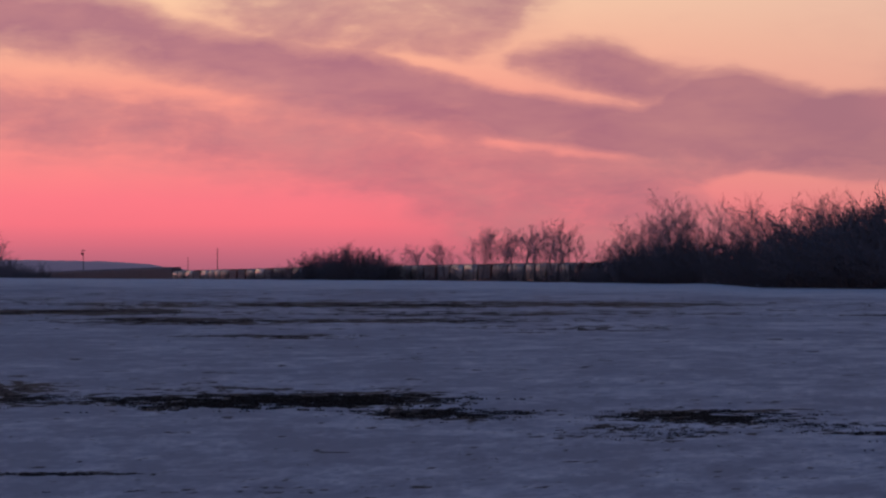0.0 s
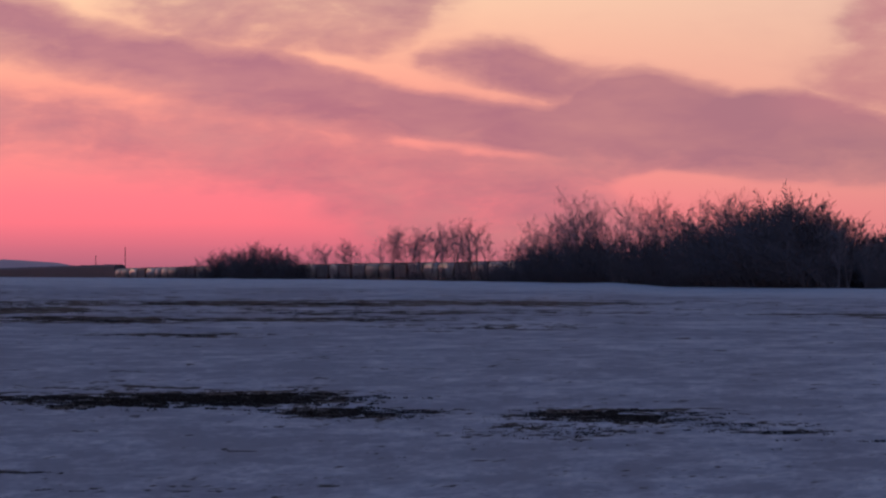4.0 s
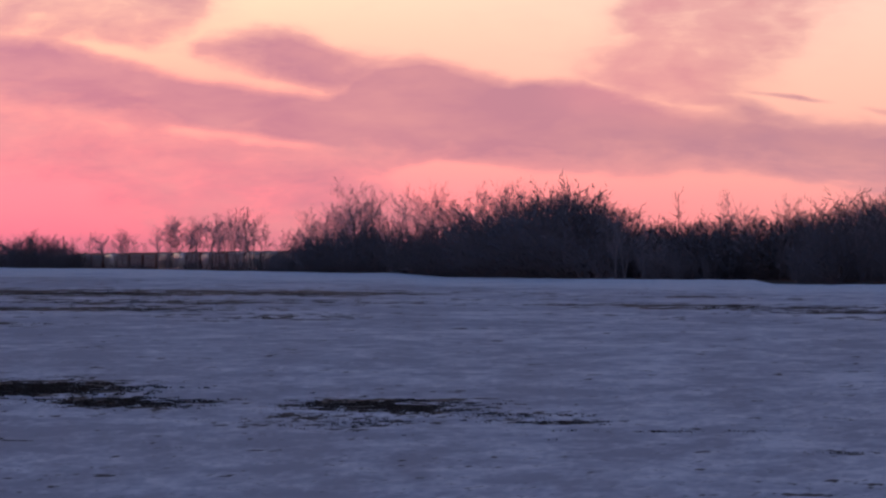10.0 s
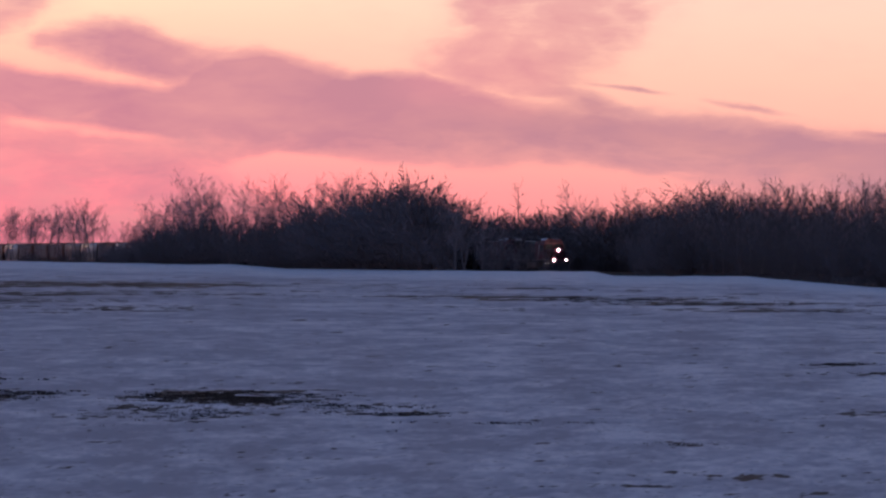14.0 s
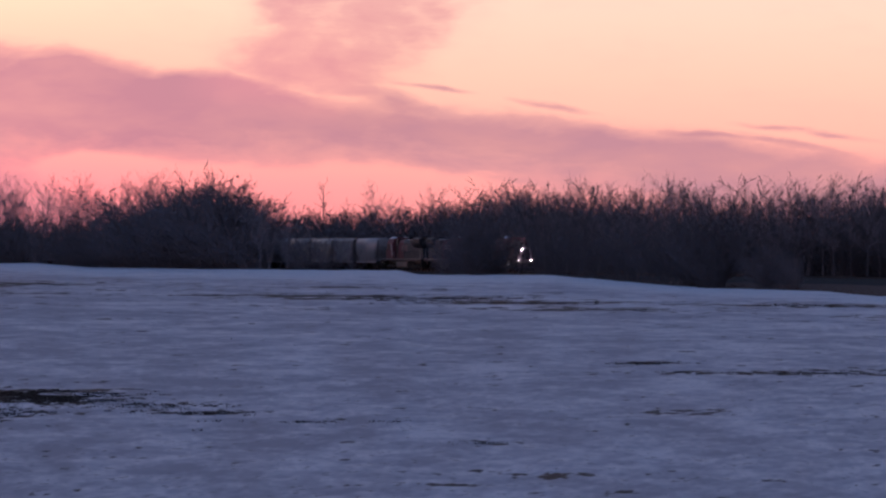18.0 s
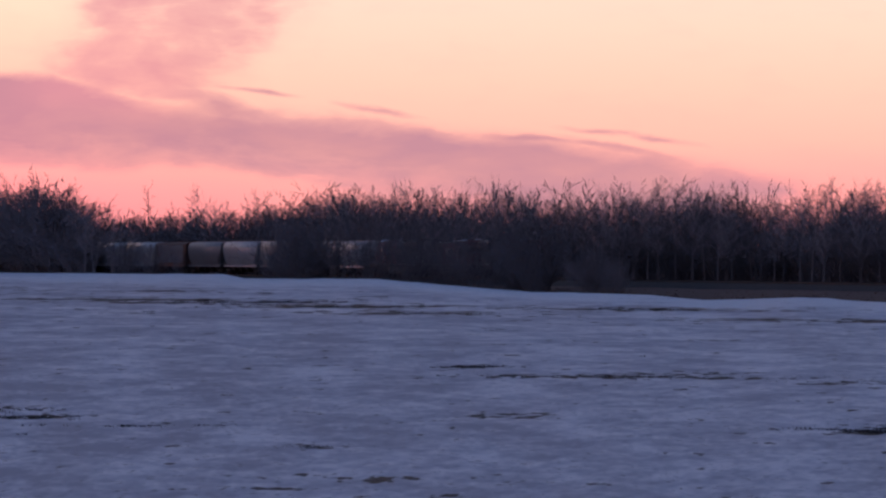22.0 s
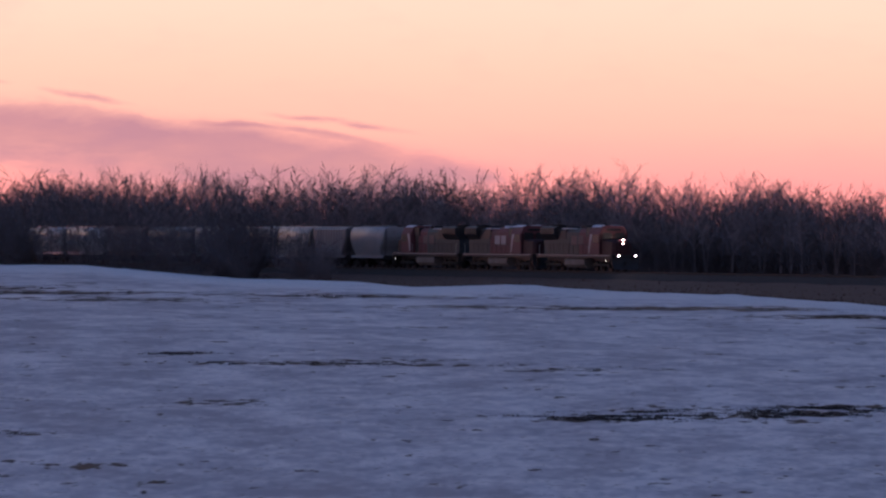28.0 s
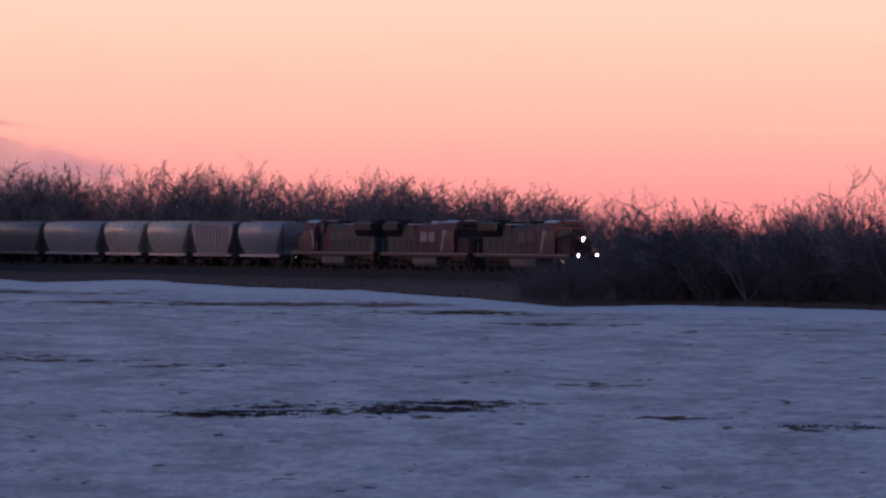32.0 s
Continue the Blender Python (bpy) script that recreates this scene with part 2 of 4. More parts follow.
# ---- materials ----
def surface(name, base, rough=0.7, metal=0.0, second=None, scale=1.0, stretch=(1, 1, 1), bump=0.0, bump_scale=None, vary=0.0, wear=None, emit=None):
    """A procedural surface: a base colour broken by a second one at two scales, with relief, and a shift from piece to piece."""
    mat = bpy.data.materials.new(name)
    mat.use_nodes = True
    n = Nodes(mat.node_tree)
    place = n.mapping(n.add("ShaderNodeTexCoord").outputs["Object"], size=stretch)
    second = second or tuple(c * 0.6 for c in base[:3])
    broad = n.noise(place, scale, 4.0, 0.6)
    grain = n.noise(place, scale * 9, 4.0, 0.65)
    fac = n.math("MULTIPLY_ADD", broad, 1.8, n.math("MULTIPLY_ADD", grain, 0.9, -0.9), clamp=True)
    col = n.mix(fac, (*base[:3], 1), (*second[:3], 1))
    if wear:
        col = n.mix(n.math("MULTIPLY_ADD", n.noise(place, scale * 3.1, 6.0, 0.7), 5.0, -2.9, clamp=True), col, (*wear, 1))
    if vary:
        rnd = n.add("ShaderNodeObjectInfo").outputs["Random"]
        col = n.mix(1.0, col, n.ramp(rnd, [(0.0, (1 - vary,) * 3 + (1,)), (1.0, (1 + vary,) * 3 + (1,))]), "MULTIPLY")
    bsdf = n.add("ShaderNodeBsdfPrincipled", Base_Color=col, Metallic=metal,
                 Roughness=n.math("MULTIPLY_ADD", grain, 0.25, rough - 0.12, clamp=True))
    if bump:
        b = n.add("ShaderNodeBump", Strength=bump, Distance=0.05, Height=n.noise(place, bump_scale or scale * 6, 5.0, 0.6))
        n.put(bsdf.inputs["Normal"], b.outputs[0])
    if emit:
        n.put(bsdf.inputs["Emission Color"], (*emit[0], 1)), n.put(bsdf.inputs["Emission Strength"], emit[1])
    n.add("ShaderNodeOutputMaterial", Surface=bsdf.outputs[0])
    return mat


M_BARK = surface("bark", (0.28, 0.245, 0.24), 0.9, second=(0.18, 0.155, 0.155), scale=0.8, vary=0.25)
M_PALE_BARK = surface("pale_bark", (0.34, 0.31, 0.29), 0.85, second=(0.07, 0.06, 0.055), scale=0.9, vary=0.2)
M_TWIG = surface("twig", (0.4, 0.35, 0.355), 0.9, second=(0.3, 0.26, 0.27), scale=1.5, vary=0.25)
M_SHRUB = surface("shrub_twig", (0.2, 0.178, 0.184), 0.9, second=(0.14, 0.126, 0.13), scale=1.5, vary=0.2)
M_STRAW = surface("dry_grass", (0.16, 0.088, 0.062), 0.95, second=(0.09, 0.052, 0.04), scale=0.7)
M_STUBBLE = surface("stubble", (0.075, 0.062, 0.05), 0.9, second=(0.028, 0.025, 0.023), scale=2.5)
M_BALLAST = surface("ballast", (0.065, 0.054, 0.048), 0.95, second=(0.035, 0.03, 0.028), scale=2.0, bump=0.6)
M_STEEL = surface("rail_steel", (0.07, 0.055, 0.048), 0.95, 0.0, second=(0.11, 0.07, 0.05), scale=2.0)
M_TIE = surface("creosoted_timber", (0.05, 0.04, 0.035), 0.9, scale=2.0)
M_POLE = surface("weathered_pole", (0.09, 0.07, 0.06), 0.9, scale=1.0)
M_UNDER = surface("grimy_steel", (0.03, 0.027, 0.026), 0.8, 0.2, second=(0.055, 0.045, 0.038), scale=1.2)
M_WHEEL = surface("wheel_steel", (0.05, 0.04, 0.036), 0.6, 0.6, scale=2.0)
M_RED = surface("red_orange_paint", (0.22, 0.07, 0.076), 0.65, second=(0.14, 0.056, 0.062), scale=0.35, wear=(0.17, 0.056, 0.066))
M_GRIME = surface("grimy_olive_paint", (0.058, 0.074, 0.08), 0.55, second=(0.036, 0.045, 0.048), scale=0.4, wear=(0.1, 0.1, 0.1))
# darker copy of the red: shade of the forward faces put into the colour
M_SHADED_RED = surface("shaded_red_paint", (0.065, 0.014, 0.016), 0.6, second=(0.03, 0.01, 0.011), scale=0.5)
M_BLACK = surface("black_paint", (0.018, 0.018, 0.02), 0.5, second=(0.035, 0.032, 0.032), scale=0.5)
M_WHITE = surface("white_paint", (0.78, 0.76, 0.74), 0.5, second=(0.6, 0.57, 0.54), scale=0.8)
M_SNOWCAP = surface("settled_snow", (0.82, 0.84, 0.88), 0.7, second=(0.72, 0.75, 0.8), scale=2.0, bump=0.3)
M_MARK = surface("faded_white_paint", (0.62, 0.54, 0.54), 0.6, second=(0.4, 0.3, 0.3), scale=0.8)
M_GLASS = surface("cab_glass", (0.012, 0.013, 0.016), 0.4, second=(0.02, 0.02, 0.022))
# pale base and faint pink emission stand in for the hill's distance haze
M_HILL = surface("haze_glow_hillside", (0.75, 0.62, 0.64), 0.95, second=(0.6, 0.5, 0.52), scale=0.02, stretch=(1, 1, 3), emit=((0.42, 0.26, 0.34), 0.13))
M_RACK = surface("grey_brown_screens", (0.24, 0.2, 0.22), 0.75, second=(0.15, 0.125, 0.14), scale=0.3)
M_SOOTY_MARK = surface("sooty_pale_paint", (0.24, 0.17, 0.17), 0.65, second=(0.12, 0.06, 0.066), scale=0.8)
M_TANK = surface("dusty_tank", (0.3, 0.26, 0.23), 0.7, second=(0.18, 0.15, 0.13), scale=0.6)
M_LAMP = surface("lit_lamp", (0.9, 0.9, 0.9), 0.3, emit=((1.0, 0.74, 0.7), 560.0))
M_SMALL_LAMP = surface("step_lamp", (0.9, 0.9, 0.9), 0.3, emit=((1.0, 0.96, 0.9), 5.0))
HOPPER_PAINT = {
    "pale grey": surface("pale_grey_paint", (0.45, 0.46, 0.48), 0.33, second=(0.32, 0.33, 0.35), scale=0.3, wear=(0.2, 0.16, 0.14)),
    "mid grey": surface("mid_grey_paint", (0.27, 0.26, 0.265), 0.38, second=(0.17, 0.18, 0.2), scale=0.3, wear=(0.14, 0.11, 0.1)),
    "tan": surface("tan_paint", (0.74, 0.64, 0.55), 0.27, second=(0.6, 0.52, 0.45), scale=0.3, wear=(0.3, 0.2, 0.15)),
    "green grey": surface("green_grey_paint", (0.3, 0.34, 0.33), 0.36, second=(0.2, 0.23, 0.24), scale=0.3, wear=(0.16, 0.13, 0.11)),
    "white": surface("white_wagon_paint", (0.7, 0.68, 0.66), 0.16, second=(0.58, 0.56, 0.54), scale=0.3, wear=(0.34, 0.28, 0.25)),
    "rust brown": surface("rust_brown_paint", (0.2, 0.09, 0.06), 0.6, second=(0.12, 0.06, 0.045), scale=0.3, wear=(0.09, 0.05, 0.04)),
}


def snow_material():
    """Wind-packed snow: pale where crusted and where light is painted in, greyer loose drifts, brown soil and straw
    where it is thin.
    """
    mat = bpy.data.materials.new("crusted_snow")
    mat.use_nodes = True
    n = Nodes(mat.node_tree)
    at = n.add("ShaderNodeTexCoord").outputs["Object"]
    turned = n.mapping(at, turn=(0, 0, radians(6)))
    crust_light = n.tree.nodes.new("ShaderNodeAttribute")
    crust_light.attribute_name = "crust_light"
    bare = n.tree.nodes.new("ShaderNodeAttribute")
    bare.attribute_name = "bare"
    drift = n.noise(n.mapping(turned, size=(1.0, 0.19, 1)), 0.6, 4.0, 0.6)
    grain = n.noise(n.mapping(turned, size=(1.0, 0.2, 1)), 2.2, 4.0, 0.65)
    fine = n.noise(n.mapping(turned, size=(1.0, 0.28, 1)), 6.0, 3.0, 0.65)
    pale = n.math("ADD", crust_light.outputs["Fac"], n.math("MULTIPLY_ADD", drift, 1.1, -0.55))
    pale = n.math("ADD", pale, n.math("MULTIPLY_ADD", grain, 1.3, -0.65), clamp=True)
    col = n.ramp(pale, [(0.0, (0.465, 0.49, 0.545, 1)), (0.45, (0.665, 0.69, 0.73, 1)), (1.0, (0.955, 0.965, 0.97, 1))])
    col = n.mix(n.math("MULTIPLY_ADD", fine, 3.0, -1.6, clamp=True), col, (0.46, 0.55, 0.6, 1))
    soil = n.math("ADD", bare.outputs["Fac"], n.math("MULTIPLY_ADD", grain, 1.9, -0.95))
    soil = n.math("ADD", soil, n.math("MULTIPLY_ADD", fine, 1.7, -0.85))
    soil = n.math("MULTIPLY_ADD", soil, 1.9, -0.45, clamp=True)
    earth = n.mix(n.math("MULTIPLY_ADD", fine, 3.0, -1.1, clamp=True), (0.03, 0.027, 0.024, 1), (0.055, 0.049, 0.044, 1))
    col = n.mix(soil, col, earth)
    bsdf = n.add("ShaderNodeBsdfPrincipled", Base_Color=col, Roughness=n.math("MULTIPLY_ADD", grain, 0.3, 0.45))
    bsdf.inputs["Specular IOR Level"].default_value = 0.1
    b = n.add("ShaderNodeBump", Strength=0.35, Distance=0.05, Height=n.math("ADD", drift, n.math("MULTIPLY", grain, 0.3)))
    n.put(bsdf.inputs["Normal"], b.outputs[0])
    n.add("ShaderNodeOutputMaterial", Surface=bsdf.outputs[0])
    return mat


M_SNOW = snow_material()


# ---- mesh helpers ----
def part(name, bm, material, parent=None, label="", at=None):
    me = bpy.data.meshes.new(name)
    bm.to_mesh(me)
    bm.free()
    return link(name, me, material, parent, label, at)


def link(name, me, material, parent=None, label="", at=None):
    if material and not me.materials:
        me.materials.append(material)
    ob = new(name, me)
    if parent is not None:
        ob.parent = parent
    if at is not None:
        ob.matrix_basis = at
    return tagged(ob, label) if label else ob


def triangles(quads):
    return np.concatenate([quads[:, :3], quads[:, [0, 2, 3]]])


def from_arrays(name, verts, faces):
    """A mesh from arrays of places and of equal-sized faces."""
    verts, faces = np.asarray(verts, np.float32), np.asarray(faces, np.int32)
    me = bpy.data.meshes.new(name)
    n, k = faces.shape
    me.vertices.add(len(verts))
    me.vertices.foreach_set("co", verts.ravel())
    me.loops.add(n * k)
    me.loops.foreach_set("vertex_index", faces.ravel())
    me.polygons.add(n)
    me.polygons.foreach_set("loop_start", np.arange(0, n * k, k, dtype=np.int32))
    me.update(calc_edges=True)
    return me


def box_bm(bm, size, at=(0, 0, 0), bevel=0.0, turn=None):
    m = Matrix.Translation(at) @ (turn or Matrix()) @ Matrix.Diagonal((*size, 1))
    made = bmesh.ops.create_cube(bm, size=1.0, matrix=m)
    if bevel:
        edges = list({e for v in made["verts"] for e in v.link_edges})
        bmesh.ops.bevel(bm, geom=edges, offset=bevel, segments=2, affect="EDGES", profile=0.6)


def box(size, at=(0, 0, 0), bevel=0.0, turn=None):
    bm = bmesh.new()
    box_bm(bm, size, at, bevel, turn)
    return bm


def rod_bm(bm, a, b, r, sides=6, r2=None):
    a, b = Vector(a), Vector(b)
    m = Matrix.Translation((a + b) / 2) @ (b - a).to_track_quat("Z", "Y").to_matrix().to_4x4()
    bmesh.ops.create_cone(bm, cap_ends=True, segments=sides, radius1=r, radius2=r if r2 is None else r2, depth=(b - a).length, matrix=m)


def rod(a, b, r, sides=6, r2=None):
    bm = bmesh.new()
    rod_bm(bm, a, b, r, sides, r2)
    return bm


def loft(rings, cap=True):
    """Rings of equal length, joined in order."""
    bm = bmesh.new()
    rows = [[bm.verts.new(p) for p in ring] for ring in rings]
    k = len(rings[0])
    for a, b in zip(rows, rows[1:]):
        for i in range(k):
            bm.faces.new((a[i], a[(i + 1) % k], b[(i + 1) % k], b[i]))
    if cap:
        bm.faces.new(rows[0][::-1])
        bm.faces.new(rows[-1])
    bmesh.ops.recalc_face_normals(bm, faces=bm.faces)
    return bm


# ---- the plan: a straight railway that comes in from the far left ----
HEAD = Vector((144.7, 551.7))               # where the leading headlight is at the end
SPEED = 20.67
HEADING = Vector((3.343, -20.397)).normalized()
SIDE = Vector((HEADING.y, -HEADING.x))       # towards the field and the camera
TRACK_TURN = math.degrees(math.atan2(HEADING.y, HEADING.x))
OFFSET = abs(HEAD.x * HEADING.y - HEAD.y * HEADING.x)
BACK = math.atan2(-HEADING.x, -HEADING.y)    # bearing of the track's far end


def rail_z(s):
    """Height of the rail head, s metres back along the track from HEAD."""
    return 0.95 - 1.5e-6 * max(s, 0) ** 2


def track_point(s, aside=0.0, z=0.0):
    p = HEAD - HEADING * s + SIDE * aside
    return Vector((p.x, p.y, rail_z(s) + z))


def track_distance(u):
    """From the camera to the track at the bearing u (in lens units)."""
    return OFFSET / math.sin(max(u / LENS_F - BACK, 0.045))


def track_s(u):
    """Metres back along the track where the bearing u meets it."""
    d = track_distance(u)
    return (HEAD - Vector((math.sin(u / LENS_F), math.cos(u / LENS_F))) * d).dot(HEADING) if u / LENS_F - BACK > 0.045 else 4500


# depth of the field's far edge below eye level, by bearing
EDGE_U = (-1300, -784, 0, 400, 470, 560, 1000, 1105, 1145, 1380, 1500, 1650, 1850, 1960, 2130, 2290, 2540, 2740, 2890, 3080, 3460, 4000)
EDGE_DROP = (18, 20, 25, 30.5, 30, 37, 41, 40, 48, 48, 58, 70, 74, 84, 78, 88, 95, 108, 121, 116, 123, 124)


def edge(u):
    """Distance and height of the snowfield's far edge."""
    d = track_distance(u) - float(np.interp(u, (-800, 1000, 1700, 2700, 3400), (60, 45, 40, 60, 80)))
    return d, EYE - float(np.interp(u, EDGE_U, EDGE_DROP)) * d / LENS_F


def ground_z(u, r):
    """Height of the ground at a bearing and a distance."""
    u = min(max(u, -1250), 4200)
    de, ze = edge(u)
    dt = track_distance(u)
    if r <= de:
        f = r / de
        return ze * f ** 1.6
    bed = rail_z(track_s(u)) - 0.75
    if r <= dt - 5:
        f = (r - de) / (dt - 5 - de)
        return ze + (bed - ze) * f - 0.9 * math.sin(math.pi * min(f * 1.6, 1)) * (u < 1500)
    if r <= dt + 5:
        return bed
    return max(bed - (r - dt - 5) * 0.0008, -7.0)


def spot(u, r, dz=0.0):
    a = u / LENS_F
    return Vector((r * math.sin(a), r * math.cos(a), ground_z(u, r) + dz))


PATCHES = []


def patch(*spec):
    """A patch of stubble: bearing, drop below eye level, half widths, count, height factor."""
    PATCHES.append(spec)


patch(-760, 226, 170, 20, 4000, 1.0)
patch(-600, 231, 260, 12, 3000, 1.0)
patch(-450, 218, 180, 10, 900, 1.0)
patch(-380, 237, 300, 18, 3600, 1.0)
patch(-210, 234, 280, 15, 5200, 1.0)
patch(10, 262, 190, 12, 2200, 1.0)
patch(460, 268, 200, 14, 5200, 1.0)
patch(360, 292, 220, 18, 700, 0.8)
patch(680, 282, 200, 8, 300, 0.8)
patch(-650, 80, 450, 6, 4300, 1.0)
patch(-60, 67, 800, 6, 7500, 1.0)
patch(-450, 96, 300, 7, 3000, 1.0)
patch(-110, 96, 380, 6, 2200, 1.0)
patch(-310, 123, 200, 4, 700, 1.0)
patch(100, 84, 500, 7, 1800, 1.0)
patch(250, 108, 300, 8, 350, 0.9)
patch(-680, 366, 220, 3, 400, 0.8)
patch(-350, 398, 300, 5, 600, 0.7)
patch(-70, 390, 300, 5, 350, 0.7)
patch(1150, 90, 260, 4, 800, 1.0)
patch(1020, 71, 90, 2.5, 400, 1.0)
patch(1000, 86, 350, 3, 900, 1.0)
patch(1350, 97, 300, 4, 1100, 1.0)
patch(760, 293, 160, 5, 240, 0.9)
patch(1000, 309, 170, 3, 200, 0.9)
patch(1360, 402, 260, 6, 160, 0.7)
patch(1180, 420, 120, 4, 70, 0.7)
patch(1480, 108, 300, 4, 600, 1.0)
patch(1850, 100, 400, 4, 1100, 1.0)
patch(1547, 203, 90, 3, 200, 1.0)
patch(1850, 220, 380, 4, 650, 1.0)
patch(1257, 346, 110, 4, 180, 0.9)
patch(1600, 290, 200, 6, 240, 0.9)
patch(2265, 314, 140, 6, 500, 1.0)
patch(2230, 228, 200, 4, 300, 1.0)
patch(2350, 312, 280, 7, 1200, 1.0)
patch(2560, 304, 320, 11, 2400, 0.9)
patch(2700, 292, 150, 5, 600, 1.0)
patch(1950, 215, 200, 4, 250, 1.0)
patch(2400, 119, 560, 4, 2600, 1.0)
patch(2760, 132, 300, 4, 1400, 1.0)
patch(2900, 152, 180, 4, 350, 1.0)
patch(2970, 258, 160, 4, 300, 1.0)
patch(3065, 317, 130, 4, 300, 1.0)
patch(3370, 330, 160, 8, 500, 1.0)
patch(1350, 240, 2300, 190, 13000, 0.8)
patch(1350, 90, 2300, 110, 6500, 0.9)


def snow_cover(us, verts, inside):
    """How bare of snow the field is at each vertex, and how pale: its frozen patches plus painted light."""
    nu, nr = verts.shape[:2]
    r = np.maximum(np.hypot(verts[..., 0], verts[..., 1]), 1.0)
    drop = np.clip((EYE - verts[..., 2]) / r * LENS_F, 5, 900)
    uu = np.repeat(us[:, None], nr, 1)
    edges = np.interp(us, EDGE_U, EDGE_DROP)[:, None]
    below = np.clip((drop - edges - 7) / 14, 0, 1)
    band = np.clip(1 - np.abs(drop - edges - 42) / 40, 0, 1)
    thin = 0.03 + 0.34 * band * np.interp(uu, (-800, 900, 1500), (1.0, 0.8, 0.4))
    for u, d, su, sd, count, k in PATCHES:
        if sd > 100:
            continue
        weight = min(1.02, 0.42 + 0.5 * count / (su * sd))
        thin = np.maximum(thin, weight * np.exp(-1.2 * np.abs((uu - u) / su) ** 2.4 - 0.75 * np.abs((drop - d) / sd) ** 2))
    level = np.log(drop)
    bare, crust_light = np.zeros((nu, nr)), np.full((nu, nr), 0.42)
    for i in range(nu):
        if not inside[i]:
            continue
        for j in range(nr):
            u, v = us[i], level[i, j]
            if drop[i, j] < 15 or r[i, j] < 80:
                continue
            slow = noise.noise((u * 0.004, v * 9, 8.0))
            bare[i, j] = thin[i, j] * (1 + 0.6 * slow) + 0.55 * noise.noise((u * 0.009, v * 36, 3.0)) + 0.6 * noise.noise((u * 0.03, v * 80, 5.0)) + 0.45 * noise.noise((u * 0.075, v * 105, 6.0)) - 0.45
            crust_light[i, j] = 0.42 + 0.45 * noise.noise((u * 0.005, v * 7, 11.0)) + 0.58 * noise.noise((u * 0.009, v * 24, 13.0)) + 0.5 * noise.noise((u * 0.03, v * 60, 17.0)) + 0.35 * noise.noise((u * 0.09, v * 100, 19.0))
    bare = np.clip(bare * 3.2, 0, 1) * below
    # paler along the far edge; the light's rise from left to right painted in
    crust_light = np.clip(crust_light + 0.85 * (1 - below) + np.interp(uu, (-300, 900, 2600), (-0.2, 0.0, 0.17)), 0, 1)
    return bare, crust_light


def build_ground():
    fine = np.arange(-1250, 4200, 9.0)
    around = np.linspace(4200 / LENS_F, 2 * math.pi - 1250 / LENS_F, 74)[1:-1] * LENS_F
    us = np.concatenate([fine, around])
    steps = np.linspace(0.0, 1.0, 440)          # even shares, by ratio, of the way from 90 m to the field's edge
    far = np.concatenate([np.linspace(0.02, 1.0, 14), 1 + np.geomspace(0.08, 40, 40)])       # shares of the strip beyond it
    fore = len(steps) + 4
    nu, nr = len(us), fore + len(far)
    verts = np.zeros((nu, nr, 3))
    for i, u in enumerate(us):
        inside = -1250 <= u <= 4200
        a = u / LENS_F
        sa, ca = math.sin(a), math.cos(a)
        if inside:
            de, ze = edge(u)
            dt = track_distance(u)
            de2 = de + 4 * noise.noise((u * 0.01, 3.0, 9.0)) + 2 * noise.noise((u * 0.045, 5.0, 9.0))
        else:
            de, ze, dt, de2 = 430.0, -0.5, 500.0, 430.0
        rs = np.concatenate([(-0.05, 15, 40, 70), 90 * (de2 / 90) ** steps, de2 + far * (dt - 5 - de2)])
        rs = np.minimum(rs, 4900 + np.arange(nr) * 0.01)
        for j, r in enumerate(rs):
            x, y = r * sa, r * ca
            if r <= de2:
                z = ze * (max(r, 0.0) / de) ** 1.6
                if inside and r > 60:
                    xr, yr = x * 0.995 - y * 0.105, x * 0.105 + y * 0.995
                    z += 0.014 * noise.noise((xr * 0.42, yr * 0.09, 1.0)) + 0.05 * noise.noise((xr * 0.08, yr * 0.03, 4.0)) + 0.005 * noise.noise((xr * 1.1, yr * 0.25, 7.0))
                    if j == fore - 1:
                        z += 0.12 * noise.noise((u * 0.02, 1.0, 2.0))
            else:
                z = ground_z(u, r) if inside else -0.5 - 0.001 * min(r - de2, 3000)
                if r < de + 200:
                    z += 0.1 * noise.noise((x * 0.15, y * 0.15, 2.0))
            verts[i, j] = (x, y, z)
    bare, crust_light = snow_cover(us, verts, (us >= -1250) & (us <= 4200))
    verts[..., 2] += 0.012 * crust_light - 0.012 * bare
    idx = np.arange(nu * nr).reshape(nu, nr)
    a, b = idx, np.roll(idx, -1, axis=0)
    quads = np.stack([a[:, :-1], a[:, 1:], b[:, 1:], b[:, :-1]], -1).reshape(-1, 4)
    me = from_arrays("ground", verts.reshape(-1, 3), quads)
    for key, values in (("bare", bare), ("crust_light", crust_light)):
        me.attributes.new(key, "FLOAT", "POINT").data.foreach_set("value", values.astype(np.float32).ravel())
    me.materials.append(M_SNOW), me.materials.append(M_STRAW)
    slot = np.zeros((nu, nr - 1), np.int32)
    slot[:, fore - 1:fore + 34] = 1
    slot[(us > 900) & (us <= 4200), fore - 1:] = 1      # leaf litter and grass under the wood
    me.polygons.foreach_set("material_index", slot.ravel())
    me.polygons.foreach_set("use_smooth", np.ones(len(quads), bool))
    ob = new("ground", me)
    tagged(ob, "wide field under crusted wind-blown snow with a brown grass verge", "ground", kind="structure")


build_ground()


